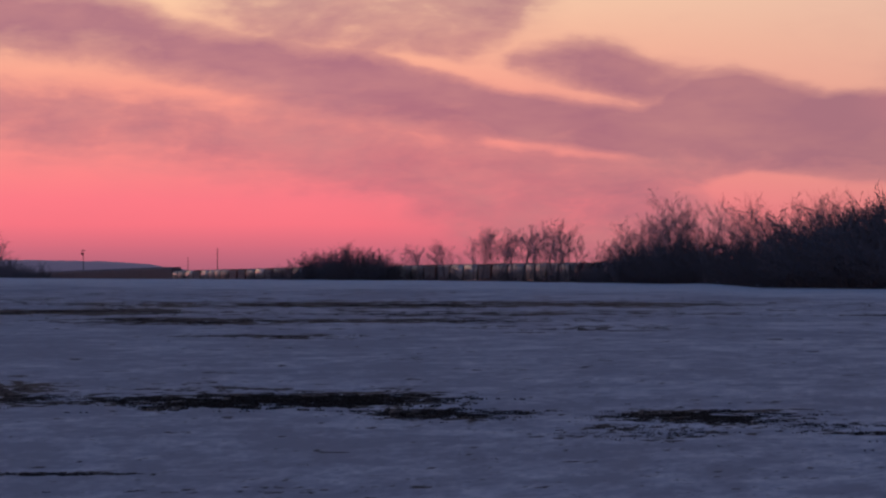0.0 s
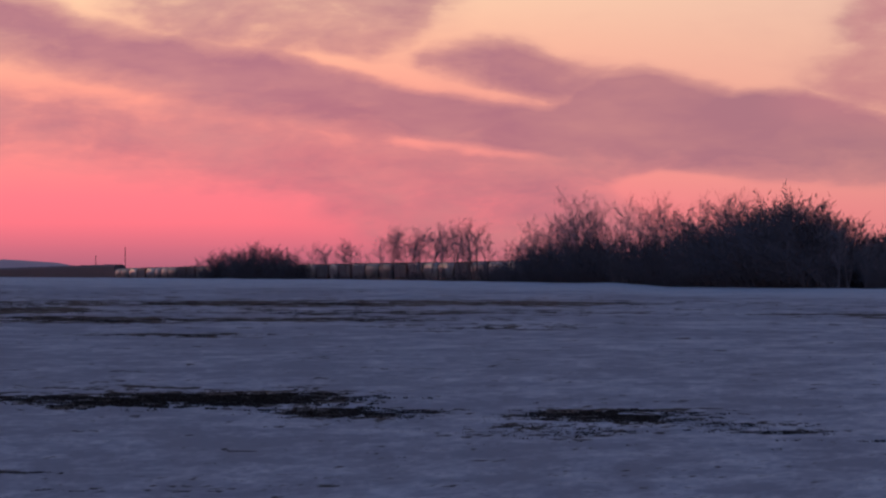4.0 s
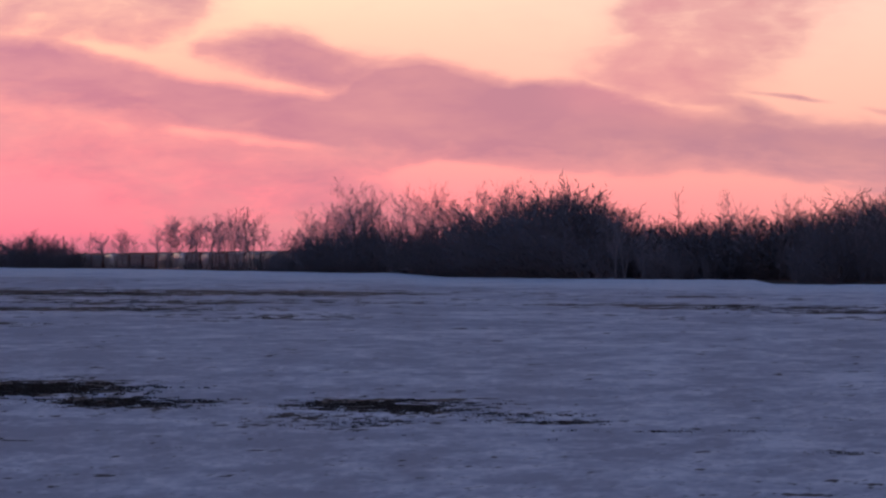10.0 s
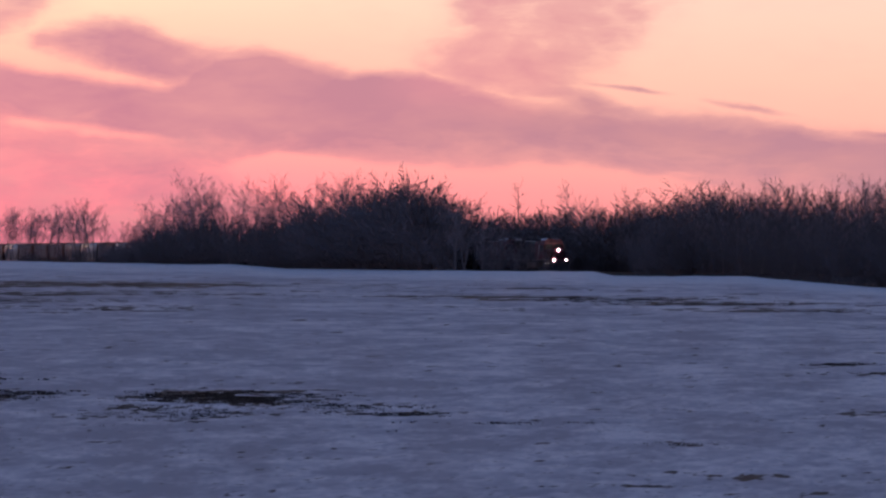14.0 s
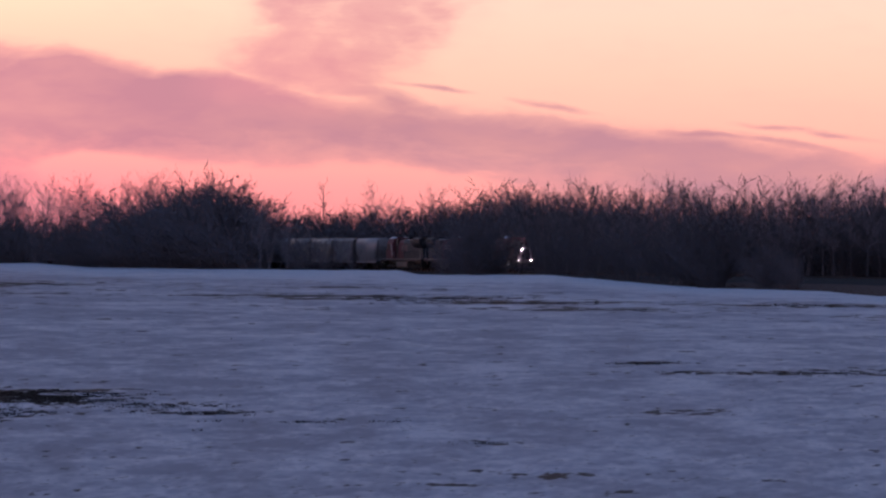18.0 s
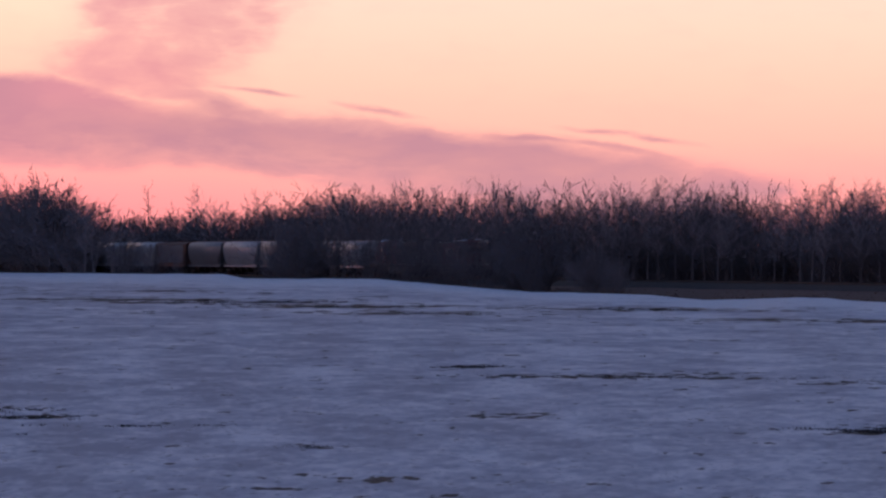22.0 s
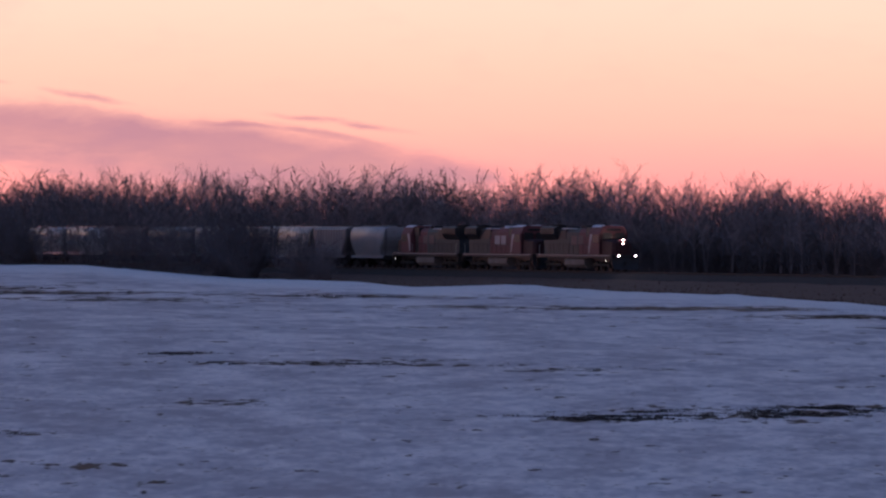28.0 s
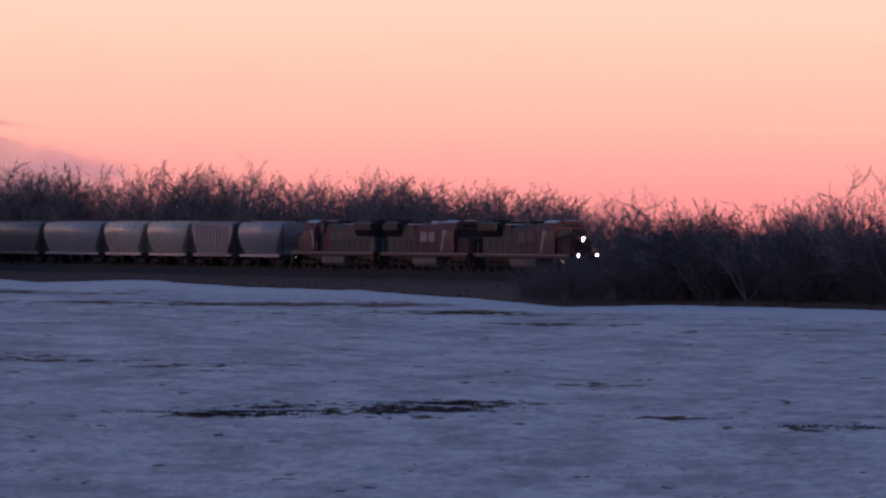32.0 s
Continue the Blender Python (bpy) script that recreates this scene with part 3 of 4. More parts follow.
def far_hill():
    """A low wooded rise on the far left horizon, its haze given as a faint glow."""
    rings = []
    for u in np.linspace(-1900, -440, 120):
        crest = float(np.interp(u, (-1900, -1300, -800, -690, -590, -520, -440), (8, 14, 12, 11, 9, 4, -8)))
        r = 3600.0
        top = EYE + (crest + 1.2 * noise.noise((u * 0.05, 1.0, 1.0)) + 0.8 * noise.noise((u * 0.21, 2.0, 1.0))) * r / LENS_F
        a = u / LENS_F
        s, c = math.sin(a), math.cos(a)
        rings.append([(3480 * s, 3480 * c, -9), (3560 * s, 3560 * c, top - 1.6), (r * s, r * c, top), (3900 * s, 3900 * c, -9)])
    tagged(part("backdrop_hill", loft(rings), M_HILL), "low wooded rise far beyond the railway, its haze a faint glow", "backdrop", kind="structure")


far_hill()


# ---- the railway ----
def build_track():
    s_values = np.concatenate([np.arange(-420, 1200, 15.0), np.arange(1200, 3900, 60.0)])
    section = [(-3.4, -0.95), (-1.9, -0.2), (1.9, -0.2), (3.4, -0.95), (2.5, -1.5), (-2.5, -1.5)]
    bed = loft([[track_point(s, a, z) for a, z in section] for s in s_values])
    tagged(part("trackbed", bed, M_BALLAST), "raised bed of grey crushed ballast", "trackbed", kind="structure")
    for aside in (-0.75, 0.75):
        shape = [(-0.07, -0.17), (0.07, -0.17), (0.036, -0.05), (0.036, 0.0), (-0.036, 0.0), (-0.036, -0.05)]
        rail = loft([[track_point(s, aside + a, z) for a, z in shape] for s in s_values])
        tagged(part("rail", rail, M_STEEL), "worn steel rail on timber sleepers", "rail", group="rails of the track", kind="structure")
    bm_verts, bm_faces = [], []
    turn = Matrix.Rotation(radians(TRACK_TURN), 3, "Z")
    corner = [turn @ Vector((x, y, z)) for z in (-0.34, -0.17) for x, y in ((-0.11, -1.3), (0.11, -1.3), (0.11, 1.3), (-0.11, 1.3))]
    for i, s in enumerate(np.arange(-150, 700, 0.6)):
        p = track_point(s)
        bm_verts += [p + c for c in corner]
        k = 8 * i
        bm_faces += [(k + 4, k + 5, k + 6, k + 7), (k, k + 1, k + 5, k + 4), (k + 1, k + 2, k + 6, k + 5), (k + 2, k + 3, k + 7, k + 6), (k + 3, k, k + 4, k + 7)]
    ob = link("sleepers", from_arrays("sleepers", bm_verts, bm_faces), M_TIE)
    tagged(ob, "dark creosoted timber sleepers under the rails", "sleepers", kind="stuff")


build_track()


# ---- bare trees and brush ----
def tubes(segs, sides=3):
    """Tapered tubes for (start, end, radius, radius) rows."""
    p0 = np.array([s[0] for s in segs])
    p1 = np.array([s[1] for s in segs])
    r0 = np.array([s[2] for s in segs])[:, None, None]
    r1 = np.array([s[3] for s in segs])[:, None, None]
    d = p1 - p0
    d /= np.linalg.norm(d, axis=1, keepdims=True) + 1e-9
    ref = np.where(np.abs(d[:, 2:3]) > 0.9, [[1.0, 0, 0]], [[0, 0, 1.0]])
    a = np.cross(d, ref)
    a /= np.linalg.norm(a, axis=1, keepdims=True)
    b = np.cross(d, a)
    ang = np.arange(sides) * 2 * math.pi / sides
    ringed = a[:, None] * np.cos(ang)[None, :, None] + b[:, None] * np.sin(ang)[None, :, None]
    verts = np.concatenate([p0[:, None] + ringed * r0, p1[:, None] + ringed * r1], axis=1)
    k = np.arange(sides)
    quad = np.stack([k, (k + 1) % sides, sides + (k + 1) % sides, sides + k], -1)
    faces = quad[None] + (np.arange(len(segs)) * 2 * sides)[:, None, None]
    return verts.reshape(-1, 3), triangles(faces.reshape(-1, 4))


def slivers(segs, rng):
    """Flat tapering shoots, one triangle each."""
    p0 = np.array([s[0] for s in segs])
    p1 = np.array([s[1] for s in segs])
    r0 = np.array([s[2] for s in segs])[:, None] * 1.3
    d = p1 - p0
    side = np.cross(d, rng.normal(0, 1, d.shape))
    side /= np.linalg.norm(side, axis=1, keepdims=True) + 1e-9
    verts = np.stack([p0 - side * r0, p0 + side * r0, p1], 1)
    return verts.reshape(-1, 3), np.arange(len(segs) * 3).reshape(-1, 3)


def joined(*pieces):
    verts, faces, base = [], [], 0
    for v, f in pieces:
        verts.append(v), faces.append(f + base)
        base += len(v)
    return np.concatenate(verts), np.concatenate(faces)


def bough(rng, out, start, way, length, radius, depth, bend, up, split, thin):
    """One limb that wanders, tapers and forks."""
    steps = 4 if depth > 1 else 3 if depth else 2
    p, w = np.array(start, float), np.array(way, float)
    for i in range(steps):
        f0, f1 = i / steps, (i + 1) / steps
        w = w + rng.normal(0, bend, 3) + np.array([0, 0, up])
        w /= np.linalg.norm(w)
        q = p + w * length / steps
        out.append((p, q, radius * (1 - 0.75 * f0), max(radius * (1 - 0.75 * f1), thin)))
        if depth > 0:
            for _ in range(split if i else max(split - 1, 0)):
                axis = rng.normal(0, 1, 3)
                side = np.cross(w, axis)
                side /= np.linalg.norm(side) + 1e-9
                k = rng.uniform(0.45, 0.95)
                bough(rng, out, q if rng.random() < 0.5 else (p + q) / 2, w * (1 - k * 0.5) + side * k,
                      length * rng.uniform(0.35, 0.6), max(radius * 0.5 * (1 - 0.6 * f1), thin * 1.2), depth - 1, bend, up, split, thin)
        p = q


class Limbs:
    """Curved limbs of one order: foot, way, length, bend, girth."""

    def __init__(self, foot, way, length, bend, girth):
        self.foot, self.way, self.length, self.bend, self.girth = foot, way, length, bend, girth

    def at(self, t):
        """Places and directions at shares t (limbs x counts) of the length."""
        place = self.foot[:, None] + self.way[:, None] * (self.length[:, None] * t)[..., None] + self.bend[:, None] * (t * t)[..., None]
        run = self.way[:, None] * self.length[:, None, None] + 2 * self.bend[:, None] * t[..., None]
        return place, run / (np.linalg.norm(run, axis=-1, keepdims=True) + 1e-9)

    def segments(self, steps):
        t = np.repeat(np.linspace(0, 1, steps + 1)[None], len(self.foot), 0)
        place = self.at(t)[0]
        thick = self.girth[:, None] * (1 - 0.8 * t)
        return [(p0, p1, g0, g1) for ps, gs in zip(place, thick) for p0, p1, g0, g1 in zip(ps, ps[1:], gs, gs[1:])]


def fork(rng, parents, count, low, angle, ratio, taper, up, girth, bend=0.1):
    """The next order of limbs: so many to a parent, from a share of its length on."""
    n = len(parents.foot)
    t = low + (1 - low) * (np.arange(count)[None] + rng.random((n, count))) / count
    place, run = parents.at(t)
    side = np.cross(run, rng.normal(0, 1, run.shape))
    side /= np.linalg.norm(side, axis=-1, keepdims=True) + 1e-9
    turn = radians(angle) * rng.uniform(0.6, 1.35, t.shape)[..., None]
    way = run * np.cos(turn) + side * np.sin(turn) + np.array([0, 0, up])
    way /= np.linalg.norm(way, axis=-1, keepdims=True)
    length = parents.length[:, None] * ratio * (1 - taper * t) * rng.uniform(0.55, 1.3, t.shape)
    sway = rng.normal(0, bend, way.shape) * length[..., None] + np.array([0, 0, 1.0]) * (0.08 * length)[..., None]
    flat = lambda a: a.reshape(-1, *a.shape[2:])
    return Limbs(flat(place), flat(way), flat(length), flat(sway), np.full(n * count, girth))


def grow(seed, height, stems, fan, limbs, twigs, sprigs, low, angle, ratio, taper, girth, thin, foot=0.25, up=0.12):
    """Stems (thick tubes) and crown (limbs, twigs and fine sprigs) of a leafless tree or shrub, topped at its height."""
    rng = np.random.default_rng(seed)
    turn = rng.uniform(0, 2 * math.pi, stems)
    out = radians(fan) * (rng.uniform(0.15, 1.1, stems) if stems > 1 else rng.uniform(0, 0.3, stems))
    way = np.stack([np.cos(turn) * np.sin(out), np.sin(turn) * np.sin(out), np.cos(out)], -1)
    base = np.stack([rng.normal(0, foot, stems) * (stems > 1), rng.normal(0, foot, stems) * (stems > 1), np.full(stems, -0.3)], -1)
    length = height * rng.uniform(0.72, 1.0, stems) * (1 - 0.1 * out)
    trunk = Limbs(base, way, length, rng.normal(0, 0.04, way.shape) * length[:, None], np.full(stems, girth))
    first = fork(rng, trunk, limbs, low, angle, ratio, taper, up, girth * 0.19)
    second = fork(rng, first, twigs, 0.15, 38, 0.44, 0.35, up, thin * 1.35, 0.05)
    fine = [second.segments(1)]
    if sprigs:
        fine.append(fork(rng, second, sprigs, 0.1, 32, 0.52, 0.3, up, thin).segments(1))
    if sprigs:
        trunk_arrays = tubes(trunk.segments(6), 5)
        crown_arrays = joined(tubes(first.segments(2), 3), *(slivers(f, rng) for f in fine))
    else:
        trunk_arrays = tubes(trunk.segments(3), 3)
        crown_arrays = joined(*(slivers(f, rng) for f in [first.segments(2)] + fine))
    k = height / np.percentile(crown_arrays[0][:, 2], 95.5)
    return (trunk_arrays[0] * k, trunk_arrays[1]), (crown_arrays[0] * k, crown_arrays[1])


GROWTH = {
    # upright poplars in clumps, broad crowns, thin open aspens, many-stemmed willow shrubs and their coarse cousins
    "poplar": (13.0, range(11, 19), dict(stems=2, fan=12, limbs=18, twigs=11, sprigs=9, low=0.3, angle=44, ratio=0.31, taper=0.3, girth=0.085, thin=0.0062, foot=0.05, up=0.05)),
    "single": (13.0, range(21, 27), dict(stems=1, fan=8, limbs=30, twigs=12, sprigs=9, low=0.34, angle=46, ratio=0.33, taper=0.3, girth=0.1, thin=0.0058, up=0.05)),
    "broad": (10.0, range(31, 36), dict(stems=4, fan=34, limbs=13, twigs=11, sprigs=9, low=0.3, angle=48, ratio=0.38, taper=0.3, girth=0.1, thin=0.0075, foot=0.05, up=0.03)),
    "sparse": (9.0, range(41, 47), dict(stems=2, fan=14, limbs=12, twigs=10, sprigs=9, low=0.42, angle=46, ratio=0.28, taper=0.15, girth=0.08, thin=0.0075, foot=0.05, up=0.05)),
    "shrub": (5.0, range(51, 57), dict(stems=18, fan=38, limbs=8, twigs=9, sprigs=0, low=0.15, angle=36, ratio=0.34, taper=0.25, girth=0.022, thin=0.011, foot=0.3, up=0.06)),
    "coarse": (5.0, range(61, 66), dict(stems=16, fan=38, limbs=8, twigs=8, sprigs=0, low=0.12, angle=38, ratio=0.36, taper=0.2, girth=0.03, thin=0.0165, foot=0.3, up=0.06)),
    "thin": (5.0, range(81, 86), dict(stems=8, fan=40, limbs=7, twigs=7, sprigs=0, low=0.15, angle=36, ratio=0.36, taper=0.25, girth=0.018, thin=0.0085, foot=0.4, up=0.06)),
    "distant": (13.0, range(71, 76), dict(stems=2, fan=13, limbs=20, twigs=16, sprigs=0, low=0.15, angle=46, ratio=0.34, taper=0.3, girth=0.085, thin=0.017, foot=0.05, up=0.05)),
}
HEIGHTS = {kind: height for kind, (height, seeds, shape) in GROWTH.items()}
ARRAYS, TREES = {}, {}
for kind, (height, seeds, shape) in GROWTH.items():
    for seed in seeds:
        stems, top = grow(seed, height, **shape)
        ARRAYS.setdefault(kind, []).append((stems, top))
        TREES.setdefault(kind, []).append((from_arrays("trunk", *stems), from_arrays("crown", *top)))
TREE_LABEL = {
    "poplar": ("tree", "tall bare poplar with upswept twiggy limbs"),
    "single": ("tree", "tall bare aspen with one straight stem and twiggy crown"),
    "broad": ("tree", "leafless broad-crowned tree with spreading limbs"),
    "sparse": ("tree", "thin bare aspen with open crown"),
    "shrub": ("shrub", "dense leafless willow shrub with many stems"),
}

def plant(kind, which, u, r, height, turn, group, wide=1.0, bark=None):
    """A tree or shrub as an object of its own, of a given height."""
    tm, cm = TREES[kind][which % len(TREES[kind])]
    cat, label = TREE_LABEL[kind]
    k = height / HEIGHTS[kind]
    ob = new("bare_tree" if cat == "tree" else "shrub")
    p = spot(u, r)
    ob.matrix_basis = Matrix.Translation(p) @ Matrix.Rotation(turn, 4, "Z") @ Matrix.Diagonal((k * wide, k * wide, k, 1))
    link("trunk" if cat == "tree" else "stems", tm, bark or (M_BARK if cat == "tree" else M_SHRUB), ob)
    link("crown", cm, M_TWIG if cat == "tree" else M_SHRUB, ob)
    return tagged(ob, label, cat, group)


def top_height(u, r, above):
    """Metres of growth that reach so far above eye level at that distance."""
    return EYE + above * r / LENS_F - ground_z(u, r)


rng = np.random.default_rng(5)


def stand(u0, u1, crest, kind, front, gap, group):
    """Trees in a row: bearings from and to, crest above eye level, kind, metres in front of the track (behind: minus), spacing."""
    u = u0 + gap * 0.3
    while u < u1:
        f = (u - u0) / max(u1 - u0, 1)
        c = float(np.interp(f, np.linspace(0, 1, len(crest)), crest))
        r = track_distance(u) - front + rng.uniform(-8, 8)
        h = top_height(u, r, c) * rng.uniform(0.78, 1.03)
        which = "single" if kind == "poplar" and front < 0 and rng.random() < 0.6 else kind
        plant(which, int(rng.integers(0, 99)), u, r, max(h, 1.5), rng.uniform(0, 6.28), group, rng.uniform(0.85, 1.35), M_PALE_BARK if front < 0 and rng.random() < 0.14 else None)
        u += gap * rng.uniform(0.6, 1.4)


stand(-812, -778, (58, 64), "broad", 40, 15.0, "far trees beyond the field")
stand(-275, -98, (12, 30, 41, 41, 30), "poplar", 45, 14.6, "low clump of trees")
stand(-68, 38, (36, 40, 48), "sparse", 45, 15.5, "thin young trees")
stand(51, 226, (58, 74, 70, 72), "sparse", 45, 10.0, "row of bare aspens")
stand(231, 313, (62, 58, 64), "sparse", 45, 22.7, "row of bare aspens")
stand(316, 610, (64, 92, 116, 112, 122, 112, 100), "poplar", 45, 12.7, "railway wood")
stand(610, 745, (112, 120, 120), "poplar", 45, 13.5, "railway wood")
stand(745, 870, (120, 114, 96), "poplar", 45, 14.6, "railway wood")
stand(870, 945, (88, 68), "poplar", 45, 31.0, "railway wood")
stand(930, 1090, (66, 70, 74), "poplar", -45, 24.8, "wood behind the railway")
plant("broad", 2, 1117, track_distance(1117) + 45, top_height(1117, track_distance(1117) + 45, 97), 0.6, "wood behind the railway", 0.9)
stand(1145, 1265, (72, 84), "poplar", -45, 24.8, "wood behind the railway")
stand(1265, 2000, (100, 103, 124, 108, 120, 114, 118, 110, 127, 98), "poplar", -40, 23.4, "wood behind the railway")
stand(2000, 2140, (94, 98), "poplar", -40, 24.8, "wood behind the railway")
stand(2140, 2330, (126, 132, 118), "poplar", -40, 27.4, "wood behind the railway")
stand(2330, 2510, (108, 104), "poplar", -40, 27.4, "wood behind the railway")
stand(2515, 2600, (112, 122, 108), "poplar", -40, 27.4, "wood behind the railway")
stand(2600, 2830, (98, 94, 96, 88), "poplar", -40, 27.4, "wood behind the railway")
stand(2812, 3000, (76, 68, 50), "broad", -40, 20.9, "wood behind the railway")
stand(2992, 3300, (44, 36, 32, 38), "broad", 50, 24.8, "bushes before the railway")
stand(3300, 3620, (44, 80, 106, 112), "broad", 60, 36.2, "spreading trees by the line")


def thicket(name, label, u0, u1, crest, front, depth, count, seed, material=M_SHRUB, kind="shrub"):
    """Brush too dense to count: many shrub shapes in one mesh."""
    rng = np.random.default_rng(seed)
    src = []
    for stems, top in ARRAYS[kind]:
        src.append(joined(stems, top))
    verts, faces, base = [], [], 0
    for _ in range(count):
        f = rng.random()
        u = u0 + (u1 - u0) * f
        c = float(np.interp(f, np.linspace(0, 1, len(crest)), crest))
        r = track_distance(u) - front - depth * rng.random()
        h = max(top_height(u, r, c) * rng.uniform(0.78 if name == "wood" else 0.55, 1.05), 0.8)
        v, q = src[rng.integers(0, len(src))]
        k = h / HEIGHTS[kind]
        a = rng.uniform(0, 6.28)
        ca, sa = math.cos(a), math.sin(a)
        wide = k * rng.uniform(0.9, 1.5)
        p = spot(u, r)
        verts.append(np.stack([(v[:, 0] * ca - v[:, 1] * sa) * wide + p.x, (v[:, 0] * sa + v[:, 1] * ca) * wide + p.y, v[:, 2] * k + p.z], -1))
        faces.append(q + base)
        base += len(v)
    ob = link(name, from_arrays(name, np.concatenate(verts), np.concatenate(faces)), material)
    tagged(ob, label, "brush", kind="stuff")


def brush(seed, u0, u1, crest, front, depth, count, kind=None):
    thicket("brush", "dark tangle of leafless brush along the railway", u0, u1, crest, front, depth, count, seed, kind=kind or ("coarse" if u1 < 1240 else "shrub"))


brush(100, -284, -90, (2, 20, 24, 12), 40, 10, 36)
brush(101, -345, -275, (-14, -3), 40, 8, 10)
brush(102, 248, 325, (-4, 8, 30), 40, 8, 12)
brush(103, -90, 316, (-14, -12, -6), 40, 10, 33)
brush(104, 316, 620, (28, 40, 44, 46, 42), 40, 14, 66)
brush(105, 620, 850, (48, 84, 98, 84), 40, 14, 72)
brush(106, 850, 930, (50, 40), 40, 10, 2)
brush(107, 300, 930, (20, 26, 40, 44), -30, -20, 44)
brush(108, 912, 1040, (34, 33, 28), 40, 8, 12, "thin")
brush(118, -900, -690, (10, 13, 8, 2), 40, 10, 22)
brush(109, 880, 1230, (48, 52, 57), -45, -30, 76)
brush(110, 1196, 1285, (46, 54), 30, 14, 14)
brush(119, 1285, 1440, (52, 56), 30, 14, 9, "thin")
brush(120, 1430, 1620, (56, 54), 30, 14, 24, "thin")
brush(121, 1615, 1685, (52, 44), 30, 14, 17)
brush(122, 1705, 1760, (30, 20), 30, 14, 3, "thin")
brush(111, 1750, 1820, (10, -20), 30, 8, 9)
brush(112, 1190, 2140, (82, 88, 85), -50, -22, 120)
brush(113, 1190, 2960, (80, 84, 70, 72, 48), -85, -30, 55)
brush(114, 2140, 2900, (84, 74, 72, 53), -55, -14, 98)
brush(115, 2815, 2965, (-52, -40, -38, -36), 45, 14, 21)
brush(116, 2992, 3320, (0, 30, 34, 28, 28, 34), 45, 14, 90)
brush(117, 3300, 3600, (32, 42, 46), 50, 12, 40)
thicket("wood", "hazy rows of bare poplars deeper in the wood", 300, 865, (42, 72, 88, 83, 92, 83, 86, 90, 81, 44), 20, 12, 18, 201, M_TWIG, "distant")
thicket("wood", "hazy rows of bare poplars deeper in the wood", 930, 2000, (46, 52, 59, 77, 92, 85, 94, 90, 94, 88, 98, 75), -60, -40, 77, 202, M_TWIG, "distant")
thicket("wood", "hazy rows of bare poplars deeper in the wood", 2000, 2960, (72, 75, 99, 98, 83, 79, 86, 74, 70, 66, 52), -60, -40, 71, 203, M_TWIG, "distant")


# ---- the train ----
def shared(name, bm):
    me = bpy.data.meshes.new(name)
    bm.to_mesh(me)
    bm.free()
    return me


def wheel_mesh(r):
    bm = bmesh.new()
    turn = Matrix.Rotation(radians(90), 4, "X")
    bmesh.ops.create_cone(bm, cap_ends=True, segments=18, radius1=r, radius2=r, depth=0.13, matrix=turn)
    bmesh.ops.create_cone(bm, cap_ends=True, segments=18, radius1=r + 0.03, radius2=r + 0.03, depth=0.03, matrix=Matrix.Translation((0, 0.06, 0)) @ turn)
    bmesh.ops.create_cone(bm, cap_ends=True, segments=10, radius1=0.13, radius2=0.1, depth=0.24, matrix=turn)
    return shared("wheel", bm)


WHEEL, BIG_WHEEL = wheel_mesh(0.43), wheel_mesh(0.51)


def bogie(parent, x, axles, wheel, radius, spread):
    """A truck: side frames, bolster, springs, and its wheels."""
    bm = bmesh.new()
    for y in (-1.0, 1.0):
        box_bm(bm, (spread * (axles - 1) + 0.7, 0.14, 0.26), (0, y, radius + 0.12), 0.03)
        for i in range(axles):
            box_bm(bm, (0.36, 0.18, 0.34), ((i - (axles - 1) / 2) * spread, y, radius), 0.03)
        box_bm(bm, (0.6, 0.16, 0.5), (0, y, radius - 0.02), 0.03)
    box_bm(bm, (0.4, 2.1, 0.3), (0, 0, radius + 0.2))
    for i in range(axles):
        rod_bm(bm, ((i - (axles - 1) / 2) * spread, -0.75, radius), ((i - (axles - 1) / 2) * spread, 0.75, radius), 0.08, 8)
    truck = part("truck", bm, M_UNDER, parent, "", pose(x, 0, 0))
    for i in range(axles):
        for y in (-0.75, 0.75):
            link("wheel", wheel, M_WHEEL, truck, "", pose((i - (axles - 1) / 2) * spread, y, radius, 0, 0, 0 if y < 0 else 180))
    return truck


def ring(lx, wy, z, corner=0.12):
    return [(-lx, -wy + corner, z), (-lx + corner, -wy, z), (lx - corner, -wy, z), (lx, -wy + corner, z),
            (lx, wy - corner, z), (lx - corner, wy, z), (-lx + corner, wy, z), (-lx, wy - corner, z)]


